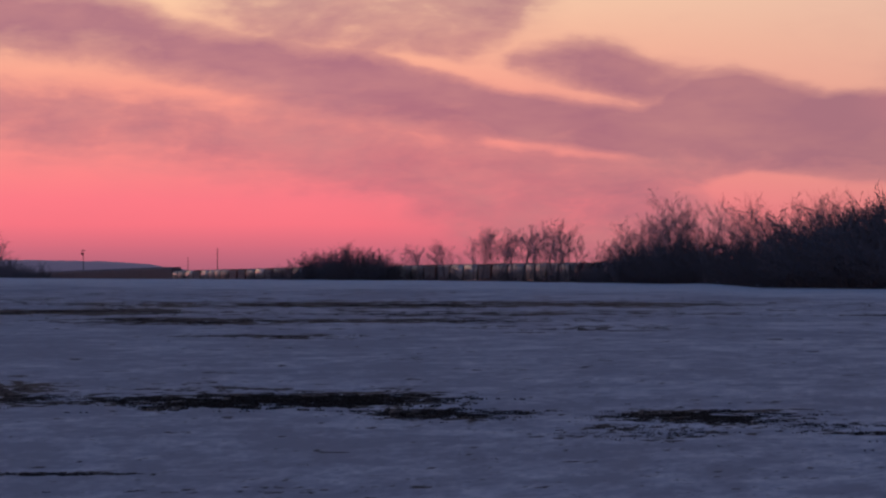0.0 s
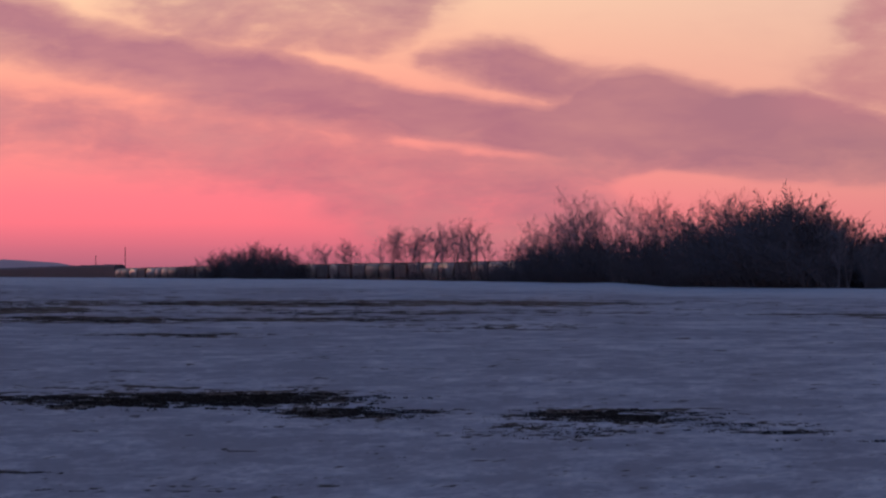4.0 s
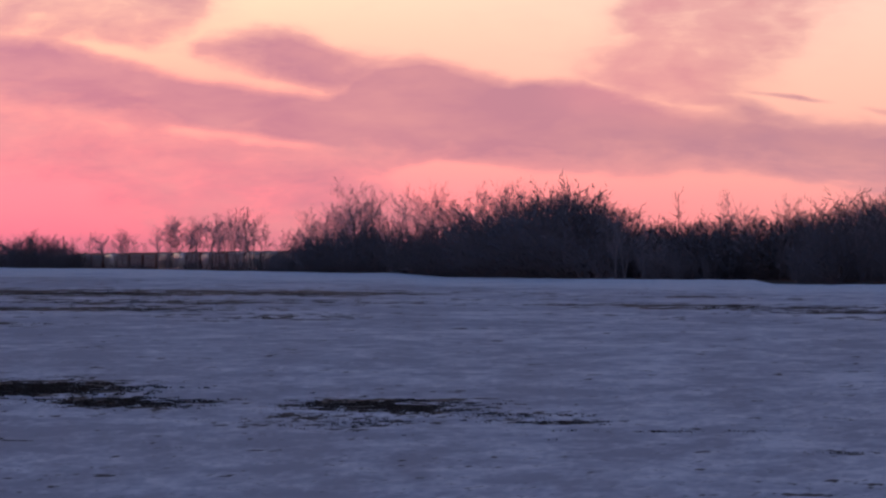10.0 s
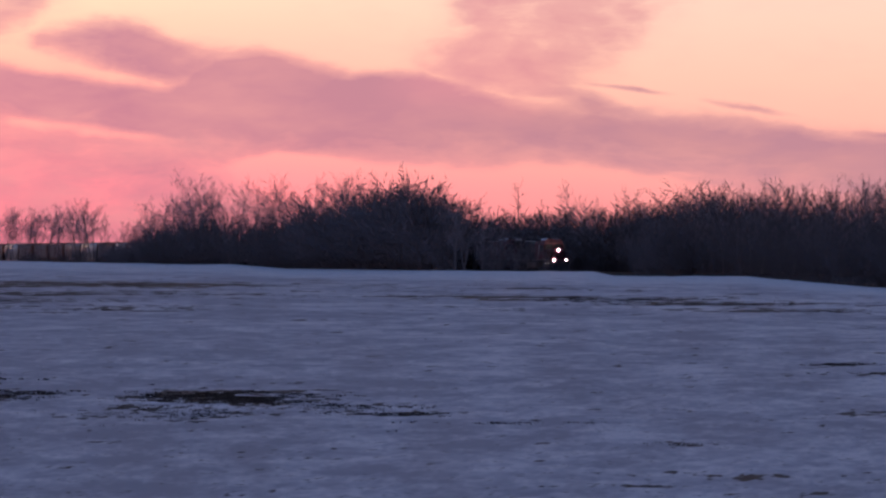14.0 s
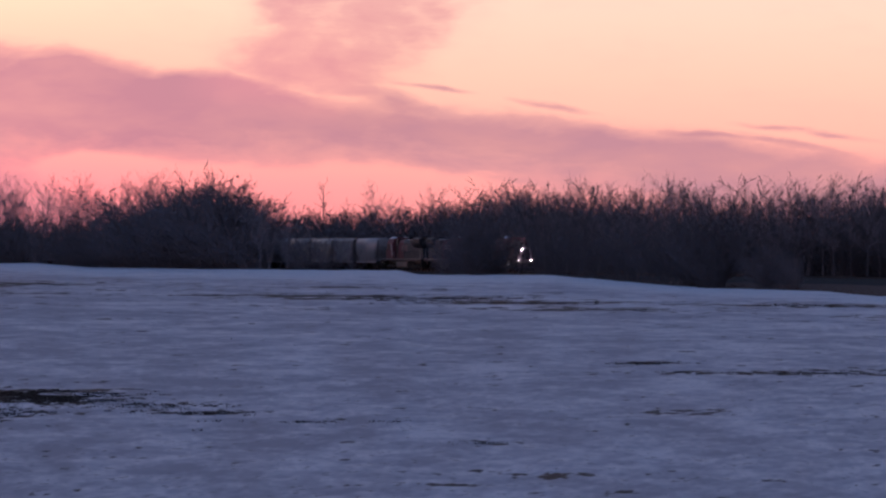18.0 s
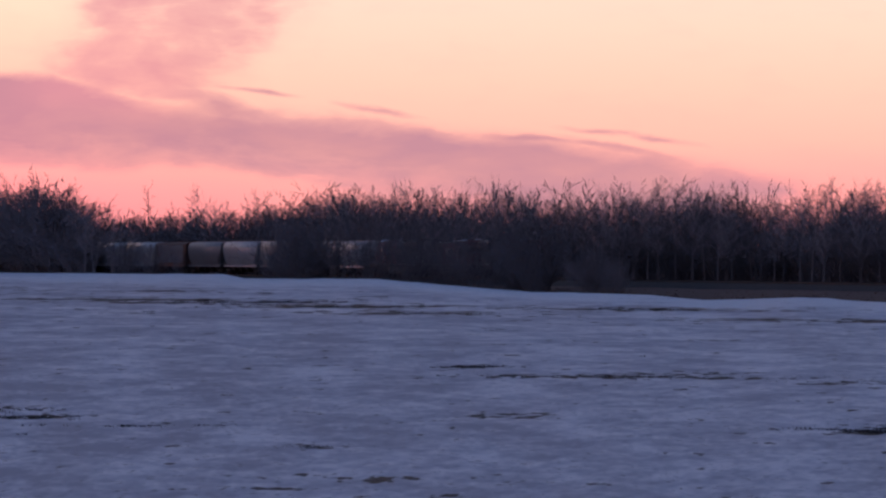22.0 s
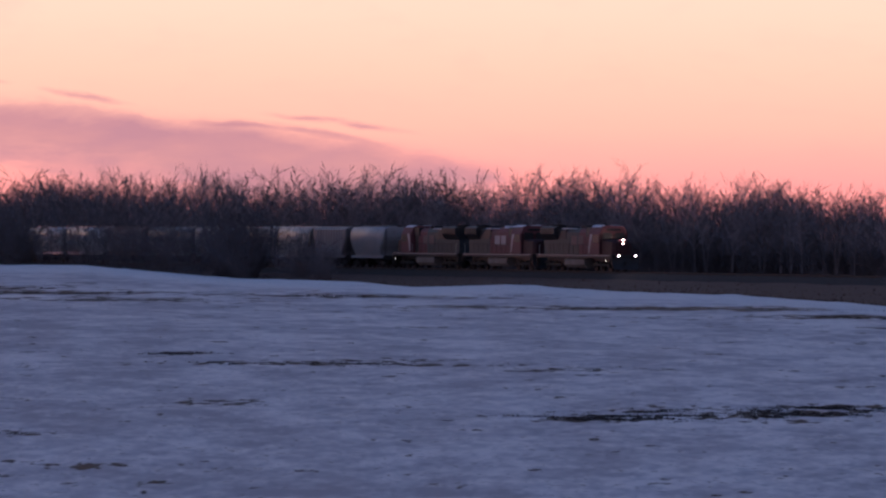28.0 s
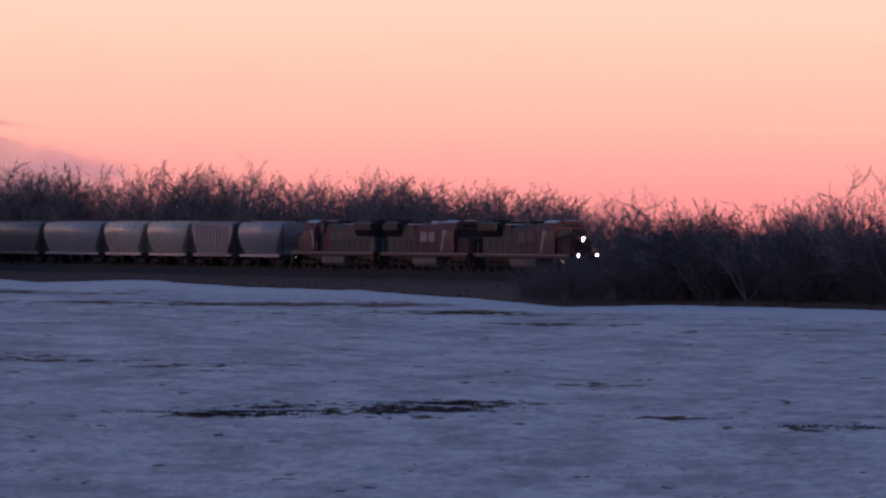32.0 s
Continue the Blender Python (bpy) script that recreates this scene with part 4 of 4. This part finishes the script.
def hopper_car(length, paint, bays, ribbed):
    """A covered hopper: bulging shell with sloped ends, discharge bays, roof walk, ladders, two trucks."""
    car = new("covered_hopper")
    h = length / 2
    levels = [(1.25, 2.3, 1.2), (1.5, 2.25, 1.36), (1.9, 2.0, 1.46), (2.4, 1.5, 1.51), (2.9, 1.1, 1.52), (3.4, 0.85, 1.5), (3.85, 0.75, 1.42), (4.2, 0.72, 1.28), (4.42, 0.72, 1.08), (4.5, 0.72, 0.8)]
    if ribbed:
        levels = [(1.25, 2.3, 1.4), (1.7, 2.1, 1.44), (2.4, 1.45, 1.45), (3.4, 0.85, 1.45), (4.2, 0.72, 1.44), (4.4, 0.72, 1.3), (4.5, 0.72, 0.9)]
    shell = part("shell", loft([ring(h - inset, wide, z) for z, inset, wide in levels]), HOPPER_PAINT[paint], car)
    for poly in shell.data.polygons:
        poly.use_smooth = abs(poly.normal.x) < 0.3 and not ribbed
    if ribbed:
        rib = shared("rib", loft([[(-0.09, 0, z), (0.09, 0, z), (0.06, -0.1, z), (-0.06, -0.1, z)] for z in (1.6, 4.15)]))
        n = int((length - 3.6) / 0.95)
        for side in (0, 180):
            for i in range(n):
                x = (i - (n - 1) / 2) * 0.95
                link("rib", rib, HOPPER_PAINT["pale grey"], car, "", pose(0, 0, 0, 0, 0, side) @ pose(x, -1.445, 0))
    part("roof_trough", box((length - 2.4, 0.55, 0.14), (0, 0, 4.57), 0.03), HOPPER_PAINT[paint], car)
    for y in (-0.62, 0.62):
        part("roof_walk", box((length - 1.4, 0.3, 0.05), (0, y, 4.66)), M_UNDER, car)
    bm = bmesh.new()
    box_bm(bm, (length - 0.5, 0.5, 0.4), (0, 0, 0.98))
    for x in (-1, 1):
        box_bm(bm, (1.7, 2.7, 0.18), (x * (h - 1.0), 0, 1.1), 0.02)
        box_bm(bm, (0.12, 2.9, 0.5), (x * (h - 0.2), 0, 1.1), 0.02)
        rod_bm(bm, (x * (h - 0.2), 0, 0.9), (x * (h + 0.18), 0, 0.9), 0.12, 8)
    part("underframe", bm, M_UNDER, car)
    for y in (-1.36, 1.36):
        part("side_sill", box((length - 2.4, 0.12, 0.28), (0, y, 1.18), 0.02), HOPPER_PAINT[paint], car)
    span = (length - 5.2) / bays
    bay = shared("bay", loft([ring(span / 2 - 0.05, 1.25, 1.3, 0.05), ring(0.35, 0.75, 0.5, 0.05), ring(0.33, 0.7, 0.35, 0.05)]))
    for i in range(bays):
        link("bay", bay, M_UNDER, car, "", pose((i - (bays - 1) / 2) * span, 0, 0))
    for x in (-1, 1):
        for y in (-1.38, 1.38):
            bm = bmesh.new()
            for dx in (0.0, 0.42):
                rod_bm(bm, (x * (h - 0.2 - dx), y, 0.9), (x * (h - 0.2 - dx), y * 0.93, 4.3), 0.025, 5)
            for k in range(8):
                rod_bm(bm, (x * (h - 0.2), y, 1.1 + k * 0.4), (x * (h - 0.62), y, 1.1 + k * 0.4), 0.018, 4)
            part("ladder", bm, M_UNDER, car)
        bogie(car, x * (h - 2.1), 2, WHEEL, 0.43, 1.75)
    word = "ribbed" if ribbed else "smooth round-sided"
    return tagged(car, f"{paint} {word} covered hopper wagon on the rails", "hopper wagon", "wagons of the train")


def autorack_car():
    """A tall enclosed car carrier with screened sides."""
    car = new("autorack_wagon")
    h = 13.4
    part("shell", loft([ring(h, 1.5, 1.2), ring(h, 1.53, 2.2), ring(h, 1.53, 5.1), ring(h, 1.4, 5.5), ring(h, 1.0, 5.85)]), M_RACK, car)
    panel = shared("panel", box((1.9, 0.03, 1.05)))
    for i in range(12):
        for z in (2.1, 3.35, 4.6):
            link("panel", panel, M_RACK, car, "", pose((i - 5.5) * 2.15, -1.545, z))
    part("underframe", box((26.4, 2.6, 0.45), (0, 0, 0.98), 0.03), M_UNDER, car)
    for x in (-9.6, 9.6):
        bogie(car, x, 2, WHEEL, 0.43, 1.75)
    return tagged(car, "tall enclosed car-carrier wagon with screened grey-brown sides", "wagon", "wagons of the train")


def locomotive(lit=False, style=0, step_lamps=True):
    """A six-axle diesel, cab towards +x."""
    loco = new("locomotive")
    bm = box((21.4, 3.0, 0.34), (0, 0, 1.5), 0.03)
    box_bm(bm, (21.0, 0.9, 0.4), (0, 0, 1.15))
    for x in (-1, 1):
        rod_bm(bm, (x * 10.7, 0, 0.9), (x * 11.25, 0, 0.9), 0.14, 8)
    part("underframe", bm, M_BLACK, loco)
    for y in (-1.512, 1.512):
        part("sill_stripe", box((20.6, 0.02, 0.06), (0, y, 1.6)), M_MARK, loco, "white stripe along the sill")
    tank = loft([[(x, y, z) for y, z in ((-1.3, 1.25), (-1.38, 1.1), (-1.38, 0.65), (-1.1, 0.35), (1.1, 0.35), (1.38, 0.65), (1.38, 1.1), (1.3, 1.25))] for x in (-2.9, 2.9)])
    part("fuel_tank", tank, M_TANK, loco, "dusty fuel tank with pale top edge")
    for x in (-6.9, 6.9):
        bogie(loco, x, 3, BIG_WHEEL, 0.51, 2.05)
    # long hood
    split = 0.4 if style else -3.3
    profile = ((-1.0, 1.68), (-1.0, 3.9), (-0.8, 4.25), (-0.45, 4.35), (0.45, 4.35), (0.8, 4.25), (1.0, 3.9), (1.0, 1.68))
    part("long_hood", loft([[(x, y, z) for y, z in profile] for x in (-9.9, split)]), M_GRIME, loco, "grimy olive-black engine hood")
    part("mid_hood", loft([[(x, y, z) for y, z in profile] for x in (split + 0.004, 4.4)]), M_RED, loco, "faded red hood section behind the cab")
    door = shared("hood_door", box((0.86, 0.03, 1.5), (0, 0, 0), 0.008))
    dark_door = shared("hood_door", box((0.86, 0.03, 1.5), (0, 0, 0), 0.008))
    for i in range(13):
        for y in (-1.012, 1.012):
            red = -8.4 + i * 0.93 > split + 0.4
            link("hood_door", door if red else dark_door, M_RED if red else M_GRIME, loco, "", pose(-8.4 + i * 0.93, y, 2.6))
    # flared radiators at the rear, black screens along the upper hood
    rad = loft([[(x, y, z) for y, z in ((-1.0, 3.1), (-1.5, 3.75), (-1.5, 4.35), (-1.1, 4.55), (1.1, 4.55), (1.5, 4.35), (1.5, 3.75), (1.0, 3.1))] for x in (-9.9, -5.6 if style else -6.4)])
    part("radiator", rad, M_BLACK, loco)
    slat = shared("radiator_slat", box((3.4, 0.03, 0.05)))
    for y in (-1.51, 1.51):
        for k in range(5):
            link("radiator_slat", slat, M_UNDER, loco, "", pose(-7.9, y, 3.8 + k * 0.12))
    part("intake_panel", box((2.6 if style else 3.2, 2.12, 1.0), (-4.6, 0, 3.72), 0.03), M_BLACK, loco, "black intake screens")
    part("brake_housing", box((1.5, 2.3, 0.95), (3.5, 0, 3.95), 0.06), M_BLACK, loco)
    for y in (-0.72, 0.72):
        part("roof_edge_snow", box((3.6, 0.4, 0.09), (-3.2, y, 4.32), 0.03), M_SNOWCAP, loco, "thin snow on the edge of the hood roof")
    fan = shared("roof_fan", rod((0, 0, 0), (0, 0, 0.18), 0.55, 14))
    for x in (-8.9, -7.6):
        link("roof_fan", fan, M_UNDER, loco, "", pose(x, 0, 4.53))
    part("exhaust_stack", box((1.3, 0.9, 0.3), (0.2, 0, 4.46), 0.05), M_SNOWCAP if style == 0 else M_UNDER, loco)
    for y in (-1.02, 1.02):
        part("equipment_door", box((1.15, 0.04, 2.0), (3.75, y, 2.75), 0.01), M_BLACK, loco, "dark recessed doorway behind the cab")
    # cab
    cab = loft([[(x, y, z) for y, z in ((-1.53, 1.68), (-1.53, 3.75), (-1.15, 4.5), (-0.7, 4.62), (0.7, 4.62), (1.15, 4.5), (1.53, 3.75), (1.53, 1.68))] for x in (4.42, 7.5)])
    cab_ob = part("cab", cab, M_RED, loco, "red-orange cab")
    for y in (-1.54, 1.54):
        for x in (6.05, 6.95):
            part("side_window", box((0.75, 0.04, 0.8), (x, y, 3.28), 0.01), M_GLASS, cab_ob)
    for y in (-0.65, 0.65):
        part("windscreen", box((0.04, 0.95, 0.72), (7.535, y, 3.55)), M_GLASS, cab_ob)
    part("number_board", box((0.06, 1.5, 0.24), (7.56, 0, 4.2), 0.01), M_GLASS, cab_ob, "unlit number boards over the windscreen")
    # dark sheet over the cab front, in place of its shade
    part("cab_front_shade", box((0.03, 2.9, 2.0), (7.5, 0, 2.75)), M_SHADED_RED, cab_ob, "front of the cab, its shade painted as dark red")
    for y in (-1.0, 1.0):
        part("cab_roof_snow", box((2.6, 0.52, 0.1), (5.8, y, 4.56), 0.03, Matrix.Rotation(radians(-22 if y > 0 else 22), 4, "X")), M_SNOWCAP, cab_ob, "strip of snow on the cab roof")
    # slanted white flash on the cab's rear shoulder
    for y in (-1.545, 1.545):
        flash = loft([[(x0, y, z), (x0 + w, y, z), (x0 + w, y * 0.985, z), (x0, y * 0.985, z)] for x0, w, z in ((4.46, 0.3, 1.9), (4.6, 0.5, 2.9), (4.85, 0.75, 3.74))])
        part("white_flash", flash, M_MARK, cab_ob)
    nose = loft([[(7.5, -1.3, 1.68), (7.5, -1.3, 3.1), (7.5, -0.8, 3.2), (7.5, 0.8, 3.2), (7.5, 1.3, 3.1), (7.5, 1.3, 1.68)],
                 [(9.9, -1.1, 1.68), (9.9, -1.05, 2.95), (9.9, -0.7, 3.18), (9.9, 0.7, 3.18), (9.9, 1.05, 2.95), (9.9, 1.1, 1.68)],
                 [(10.2, -0.8, 1.68), (10.2, -0.8, 2.75), (10.2, -0.5, 3.0), (10.2, 0.5, 3.0), (10.2, 0.8, 2.75), (10.2, 0.8, 1.68)]])
    # nose coloured as if in shade
    part("nose", nose, M_SHADED_RED, loco, "sloped red nose, its shade painted as dark red")
    plow = loft([[(10.75, -1.45, 1.35), (10.75, 1.45, 1.35), (10.6, 1.45, 1.35), (10.6, -1.45, 1.35)],
                 [(10.95, -1.4, 0.7), (10.95, 1.4, 0.7), (10.6, 1.4, 0.7), (10.6, -1.4, 0.7)],
                 [(11.2, -1.3, 0.2), (11.2, 1.3, 0.2), (10.9, 1.3, 0.2), (10.9, -1.3, 0.2)]])
    part("plow", plow, M_BLACK, loco)
    for x in (-10.6, 10.5):
        for y in (-1.3, 1.3):
            bm = bmesh.new()
            for k in range(4):
                box_bm(bm, (0.5, 0.4, 0.04), (x, y, 0.5 + k * 0.32))
            box_bm(bm, (0.04, 0.4, 1.3), (x - 0.24, y, 1.0))
            part("steps", bm, M_BLACK, loco)
    # lamps
    lamp_mat = M_LAMP if lit else M_GLASS
    bulb = rod((0, 0, 0), (0.06, 0, 0), 0.052, 12)
    bulb_me = shared("headlight", bulb)
    cup = bmesh.new()
    # unseen tubes added round the bulbs to keep their light off the plow
    bmesh.ops.create_cone(cup, cap_ends=False, segments=12, radius1=0.075, radius2=0.075, depth=0.16, matrix=Matrix.Translation((0.06, 0, 0)) @ Matrix.Rotation(radians(90), 4, "Y"))
    cup_me = shared("lamp_hood", cup)
    for z in (2.86, 3.14):
        link("lamp_hood", cup_me, M_BLACK, loco, "", pose(10.22, 0, z))
        link("headlight", bulb_me, lamp_mat, loco, "bright lit headlight" if lit else "", pose(10.22, 0, z))
    for y in (-0.9, 0.9):
        ditch = part("ditch_light", box((0.5, 0.34, 0.34), (11.0, y, 1.6), 0.05), M_BLACK, loco)
        link("lamp_hood", cup_me, M_BLACK, ditch, "", pose(11.26, y, 1.6))
        link("lens", bulb_me, lamp_mat, ditch, "bright lit lens" if lit else "", pose(11.26, y, 1.6))
    for y in (-1.53, 1.53) if step_lamps else ():
        part("step_lamp", box((0.06, 0.05, 0.06), (9.4, y, 1.05)), M_SMALL_LAMP, loco, "small white step lamp")
    # walkway rails
    post = shared("handrail_post", rod((0, 0, 0), (0, 0, 1.05), 0.018, 5))
    end_post = shared("handrail_post", rod((0, 0, 0), (0, 0, 1.05), 0.018, 5))
    for y in (-1.42, 1.42):
        for i in range(11):
            link("handrail_post", end_post if i in (0, 10) else post, M_WHITE if i in (0, 10) else M_UNDER, loco, "", pose(-10.1 + i * 1.42, y, 1.66))
        part("handrail", rod((-10.1, y, 2.7), (4.1, y, 2.7), 0.022, 5), M_UNDER, loco)
    # plain pale blocks in place of the owner's mark
    for y in (-1.035, 1.035):
        mark = bmesh.new()
        for x, z, wide, tall in ((-1.0, 3.1, 1.5, 0.95), (0.9, 3.1, 1.3, 0.95)):
            box_bm(mark, (wide, 0.03, tall), (x, y, z))
        part("mark", mark, M_SOOTY_MARK if style else M_MARK, loco, "plain pale blocks in place of a mark")
    horn = bmesh.new()
    for dy in (-0.15, 0.0, 0.15):
        rod_bm(horn, (4.6, dy, 4.75), (5.1, dy, 4.75), 0.03, 6, 0.08)
    part("horn", horn, M_UNDER, loco)
    return tagged(loco, "red-orange diesel locomotive with black panels and white stripes" + (", headlights lit" if lit else ""), "locomotive", "locomotives at the head of the train")


TRAIN = []   # each vehicle and how far its middle is behind the leading headlight, and whether it runs cab last
lead = locomotive(True, 1)
TRAIN.append((lead, 10.25, 0))
second = locomotive(False, 0, False)
TRAIN.append((second, 10.25 + 23.0, 0))
TRAIN.append((locomotive(False, 1), 10.25 + 46.0, 180))
MODELS = {}


def wagon(length, paint, bays, ribbed=False):
    key = (length, paint, bays, ribbed)
    if key not in MODELS:
        MODELS[key] = hopper_car(*key)
        return MODELS[key]
    return copy_thing(MODELS[key], Matrix())


place = 10.25 + 46.0 + 13.0
CONSIST = [(13.2, "pale grey", 2, False), (13.2, "mid grey", 2, True), (13.2, "tan", 2, False), (13.2, "tan", 2, False), (19.4, "pale grey", 4, False), (19.4, "mid grey", 4, False)]
pick = random.Random(8)
while len(CONSIST) < 46:
    CONSIST.append(pick.choice([(18.2, "mid grey", 3, False), (18.2, "green grey", 3, False), (18.2, "mid grey", 3, True), (18.2, "rust brown", 3, True), (13.2, "tan", 2, False), (18.2, "white", 3, False), (18.2, "white", 3, False), (18.2, "rust brown", 3, True), (13.2, "pale grey", 2, False), (18.2, "mid grey", 3, False)]))
for spec in CONSIST:
    if place + spec[0] > 735:
        break
    TRAIN.append((wagon(*spec), place + spec[0] / 2, 0))
    place += spec[0]
first_rack = None
while place < 1300:
    rack = autorack_car() if first_rack is None else copy_thing(first_rack, Matrix())
    first_rack = first_rack or rack
    TRAIN.append((rack, place + 13.8, 0))
    place += 27.6


# ---- poles along the line ----
def utility_pole(u, r, height, arm):
    pole = new("utility_pole")
    pole.matrix_basis = Matrix.Translation(spot(u, r))
    part("post", rod((0, 0, -0.5), (0, 0, height), 0.16, 8, 0.1), M_POLE, pole)
    if arm:
        part("crossarm", box((2.0, 0.12, 0.14), (0, 0, height - 0.6), 0.01), M_POLE, pole)
        bm = bmesh.new()
        bmesh.ops.create_cone(bm, cap_ends=True, segments=10, radius1=0.32, radius2=0.32, depth=0.9, matrix=Matrix.Translation((-0.45, 0, height - 1.7)))
        part("transformer", bm, M_UNDER, pole)
    tagged(pole, "weathered wooden utility pole standing beside the railway", "utility pole", "poles along the line")


for u, r, crest, arm in ((-636, 2300, 31, True), (-451, 2150, 17, False), (-399, 1980, 32, False), (-113, 1600, 32, False)):
    utility_pole(u, r, top_height(u, r, crest), arm)


def dead_tree():
    u, r = 974, track_distance(974) + 40
    h = top_height(u, r, 112)
    rng2 = np.random.default_rng(3)
    crown = []
    for k in range(9):
        a = rng2.uniform(0, 6.28)
        bough(rng2, crown, (0, 0, h * (0.72 + 0.03 * k)), (math.cos(a) * 0.7, math.sin(a) * 0.7, 0.7), h * 0.1, 0.035, 1, 0.1, 0.05, 1, 0.02)
    ob = new("dead_tree")
    ob.matrix_basis = Matrix.Translation(spot(u, r))
    link("trunk", from_arrays("trunk", *tubes([((0, 0, -0.4), (0.1, 0, h * 0.5), 0.17, 0.12), ((0.1, 0, h * 0.5), (0, 0, h), 0.12, 0.04)], 6)), M_BARK, ob)
    link("branches", from_arrays("branches", *tubes(crown, 3)), M_TWIG, ob)
    tagged(ob, "lone dead tree, a bare stick with few branches", "tree")


dead_tree()


# ---- stubble and grass standing out of the snow ----
def tufts(name, label, patches, material, seed, tall):
    rng = np.random.default_rng(seed)
    ps, hs = [], []
    for u, drop, su, sd, count, tall_k in patches:
        spread = sd > 100
        for _ in range(int(count * 0.7)):
            a, b = rng.uniform(-1, 1, 2) if spread else rng.normal(0, 0.45, 2) if rng.random() < 0.8 else rng.normal(0, 0.75, 2)
            uu = u + a * su
            dd = drop + b * sd
            streak = noise.noise((uu * 0.011, dd * 0.55, 3.0)) + 0.6 * noise.noise((uu * 0.035, dd * 1.1, 5.0))
            if streak < (0.7 if spread else -0.1 + 0.35 * (a * a + b * b)):
                continue
            r = EYE * LENS_F / max(dd, 20)
            for k in range(3):   # settle on the sloping ground along the line of sight
                r = (EYE - ground_z(uu, r)) * LENS_F / max(dd, 20)
            if r > edge(uu)[0]:
                continue
            ps.append(spot(uu, r))
            hs.append(tall * tall_k * rng.uniform(0.5, 1.4) * float(np.interp(r, (120, 250, 420, 900), (0.9, 1.1, 0.8, 1.0))))
    ps, hs = np.array(ps), np.array(hs)
    n = len(ps)
    blades = 4
    base = np.repeat(ps, blades, 0) + np.concatenate([rng.normal(0, 0.07, (n * blades, 2)), np.full((n * blades, 1), -0.03)], 1)
    h = np.repeat(hs, blades) * rng.uniform(0.6, 1.2, n * blades)
    ang = rng.uniform(0, 6.28, n * blades)
    wide = rng.uniform(0.03, 0.1, n * blades) * np.repeat(np.interp(np.linalg.norm(ps[:, :2], axis=1), (120, 250, 420, 900), (0.7, 0.9, 2.0, 3.5)), blades)
    dx = np.stack([np.cos(ang) * wide, np.sin(ang) * wide, np.zeros_like(ang)], -1)
    tip = base + np.stack([rng.normal(0, 0.05, n * blades), rng.normal(0, 0.05, n * blades), h + 0.03], -1)
    verts = np.stack([base - dx, base + dx, tip], 1).reshape(-1, 3)
    faces = np.arange(len(verts)).reshape(-1, 3)
    ob = link(name, from_arrays(name, verts, faces), material)
    tagged(ob, label, "stubble", kind="stuff")


tufts("stubble", "dark straw stubble poking through thin snow", PATCHES, M_STUBBLE, 21, 0.026)


def verge_grass():
    """Rank dead grass along the field's edge."""
    rng = np.random.default_rng(77)
    n = 7000
    us = rng.uniform(-850, 3650, n)
    ps = []
    for u in us:
        de = edge(u)[0]
        width = track_distance(u) - 6 - de
        ps.append(spot(u, de + width * rng.random() ** 4 + 0.5))
    ps = np.array(ps)
    ang = rng.uniform(0, 6.28, n)
    wide = rng.uniform(0.05, 0.16, n)
    h = rng.uniform(0.05, 0.2, n)
    dx = np.stack([np.cos(ang) * wide, np.sin(ang) * wide, np.zeros(n)], -1)
    base = ps - np.array([0, 0, 0.05])
    tip = ps + np.stack([rng.normal(0, 0.15, n), rng.normal(0, 0.15, n), h], -1)
    verts = np.stack([base - dx, base + dx, tip], 1).reshape(-1, 3)
    ob = link("verge_grass", from_arrays("verge_grass", verts, np.arange(3 * n).reshape(-1, 3)), M_STRAW)
    tagged(ob, "rank dead grass along the edge of the field", "grass", kind="stuff")


verge_grass()


def motions():
    """The whole train rolls along the straight track at one speed."""
    for car, behind, turn in TRAIN:
        rows = []
        for t in (0.0, 8.0, 16.0, 24.0, 32.0):
            s = behind + (32.0 - t) * SPEED
            p = track_point(s)
            rows.append((t, pose(p.x, p.y, p.z, 0, 0, TRACK_TURN + turn)))
        walk(car, rows)


motions()
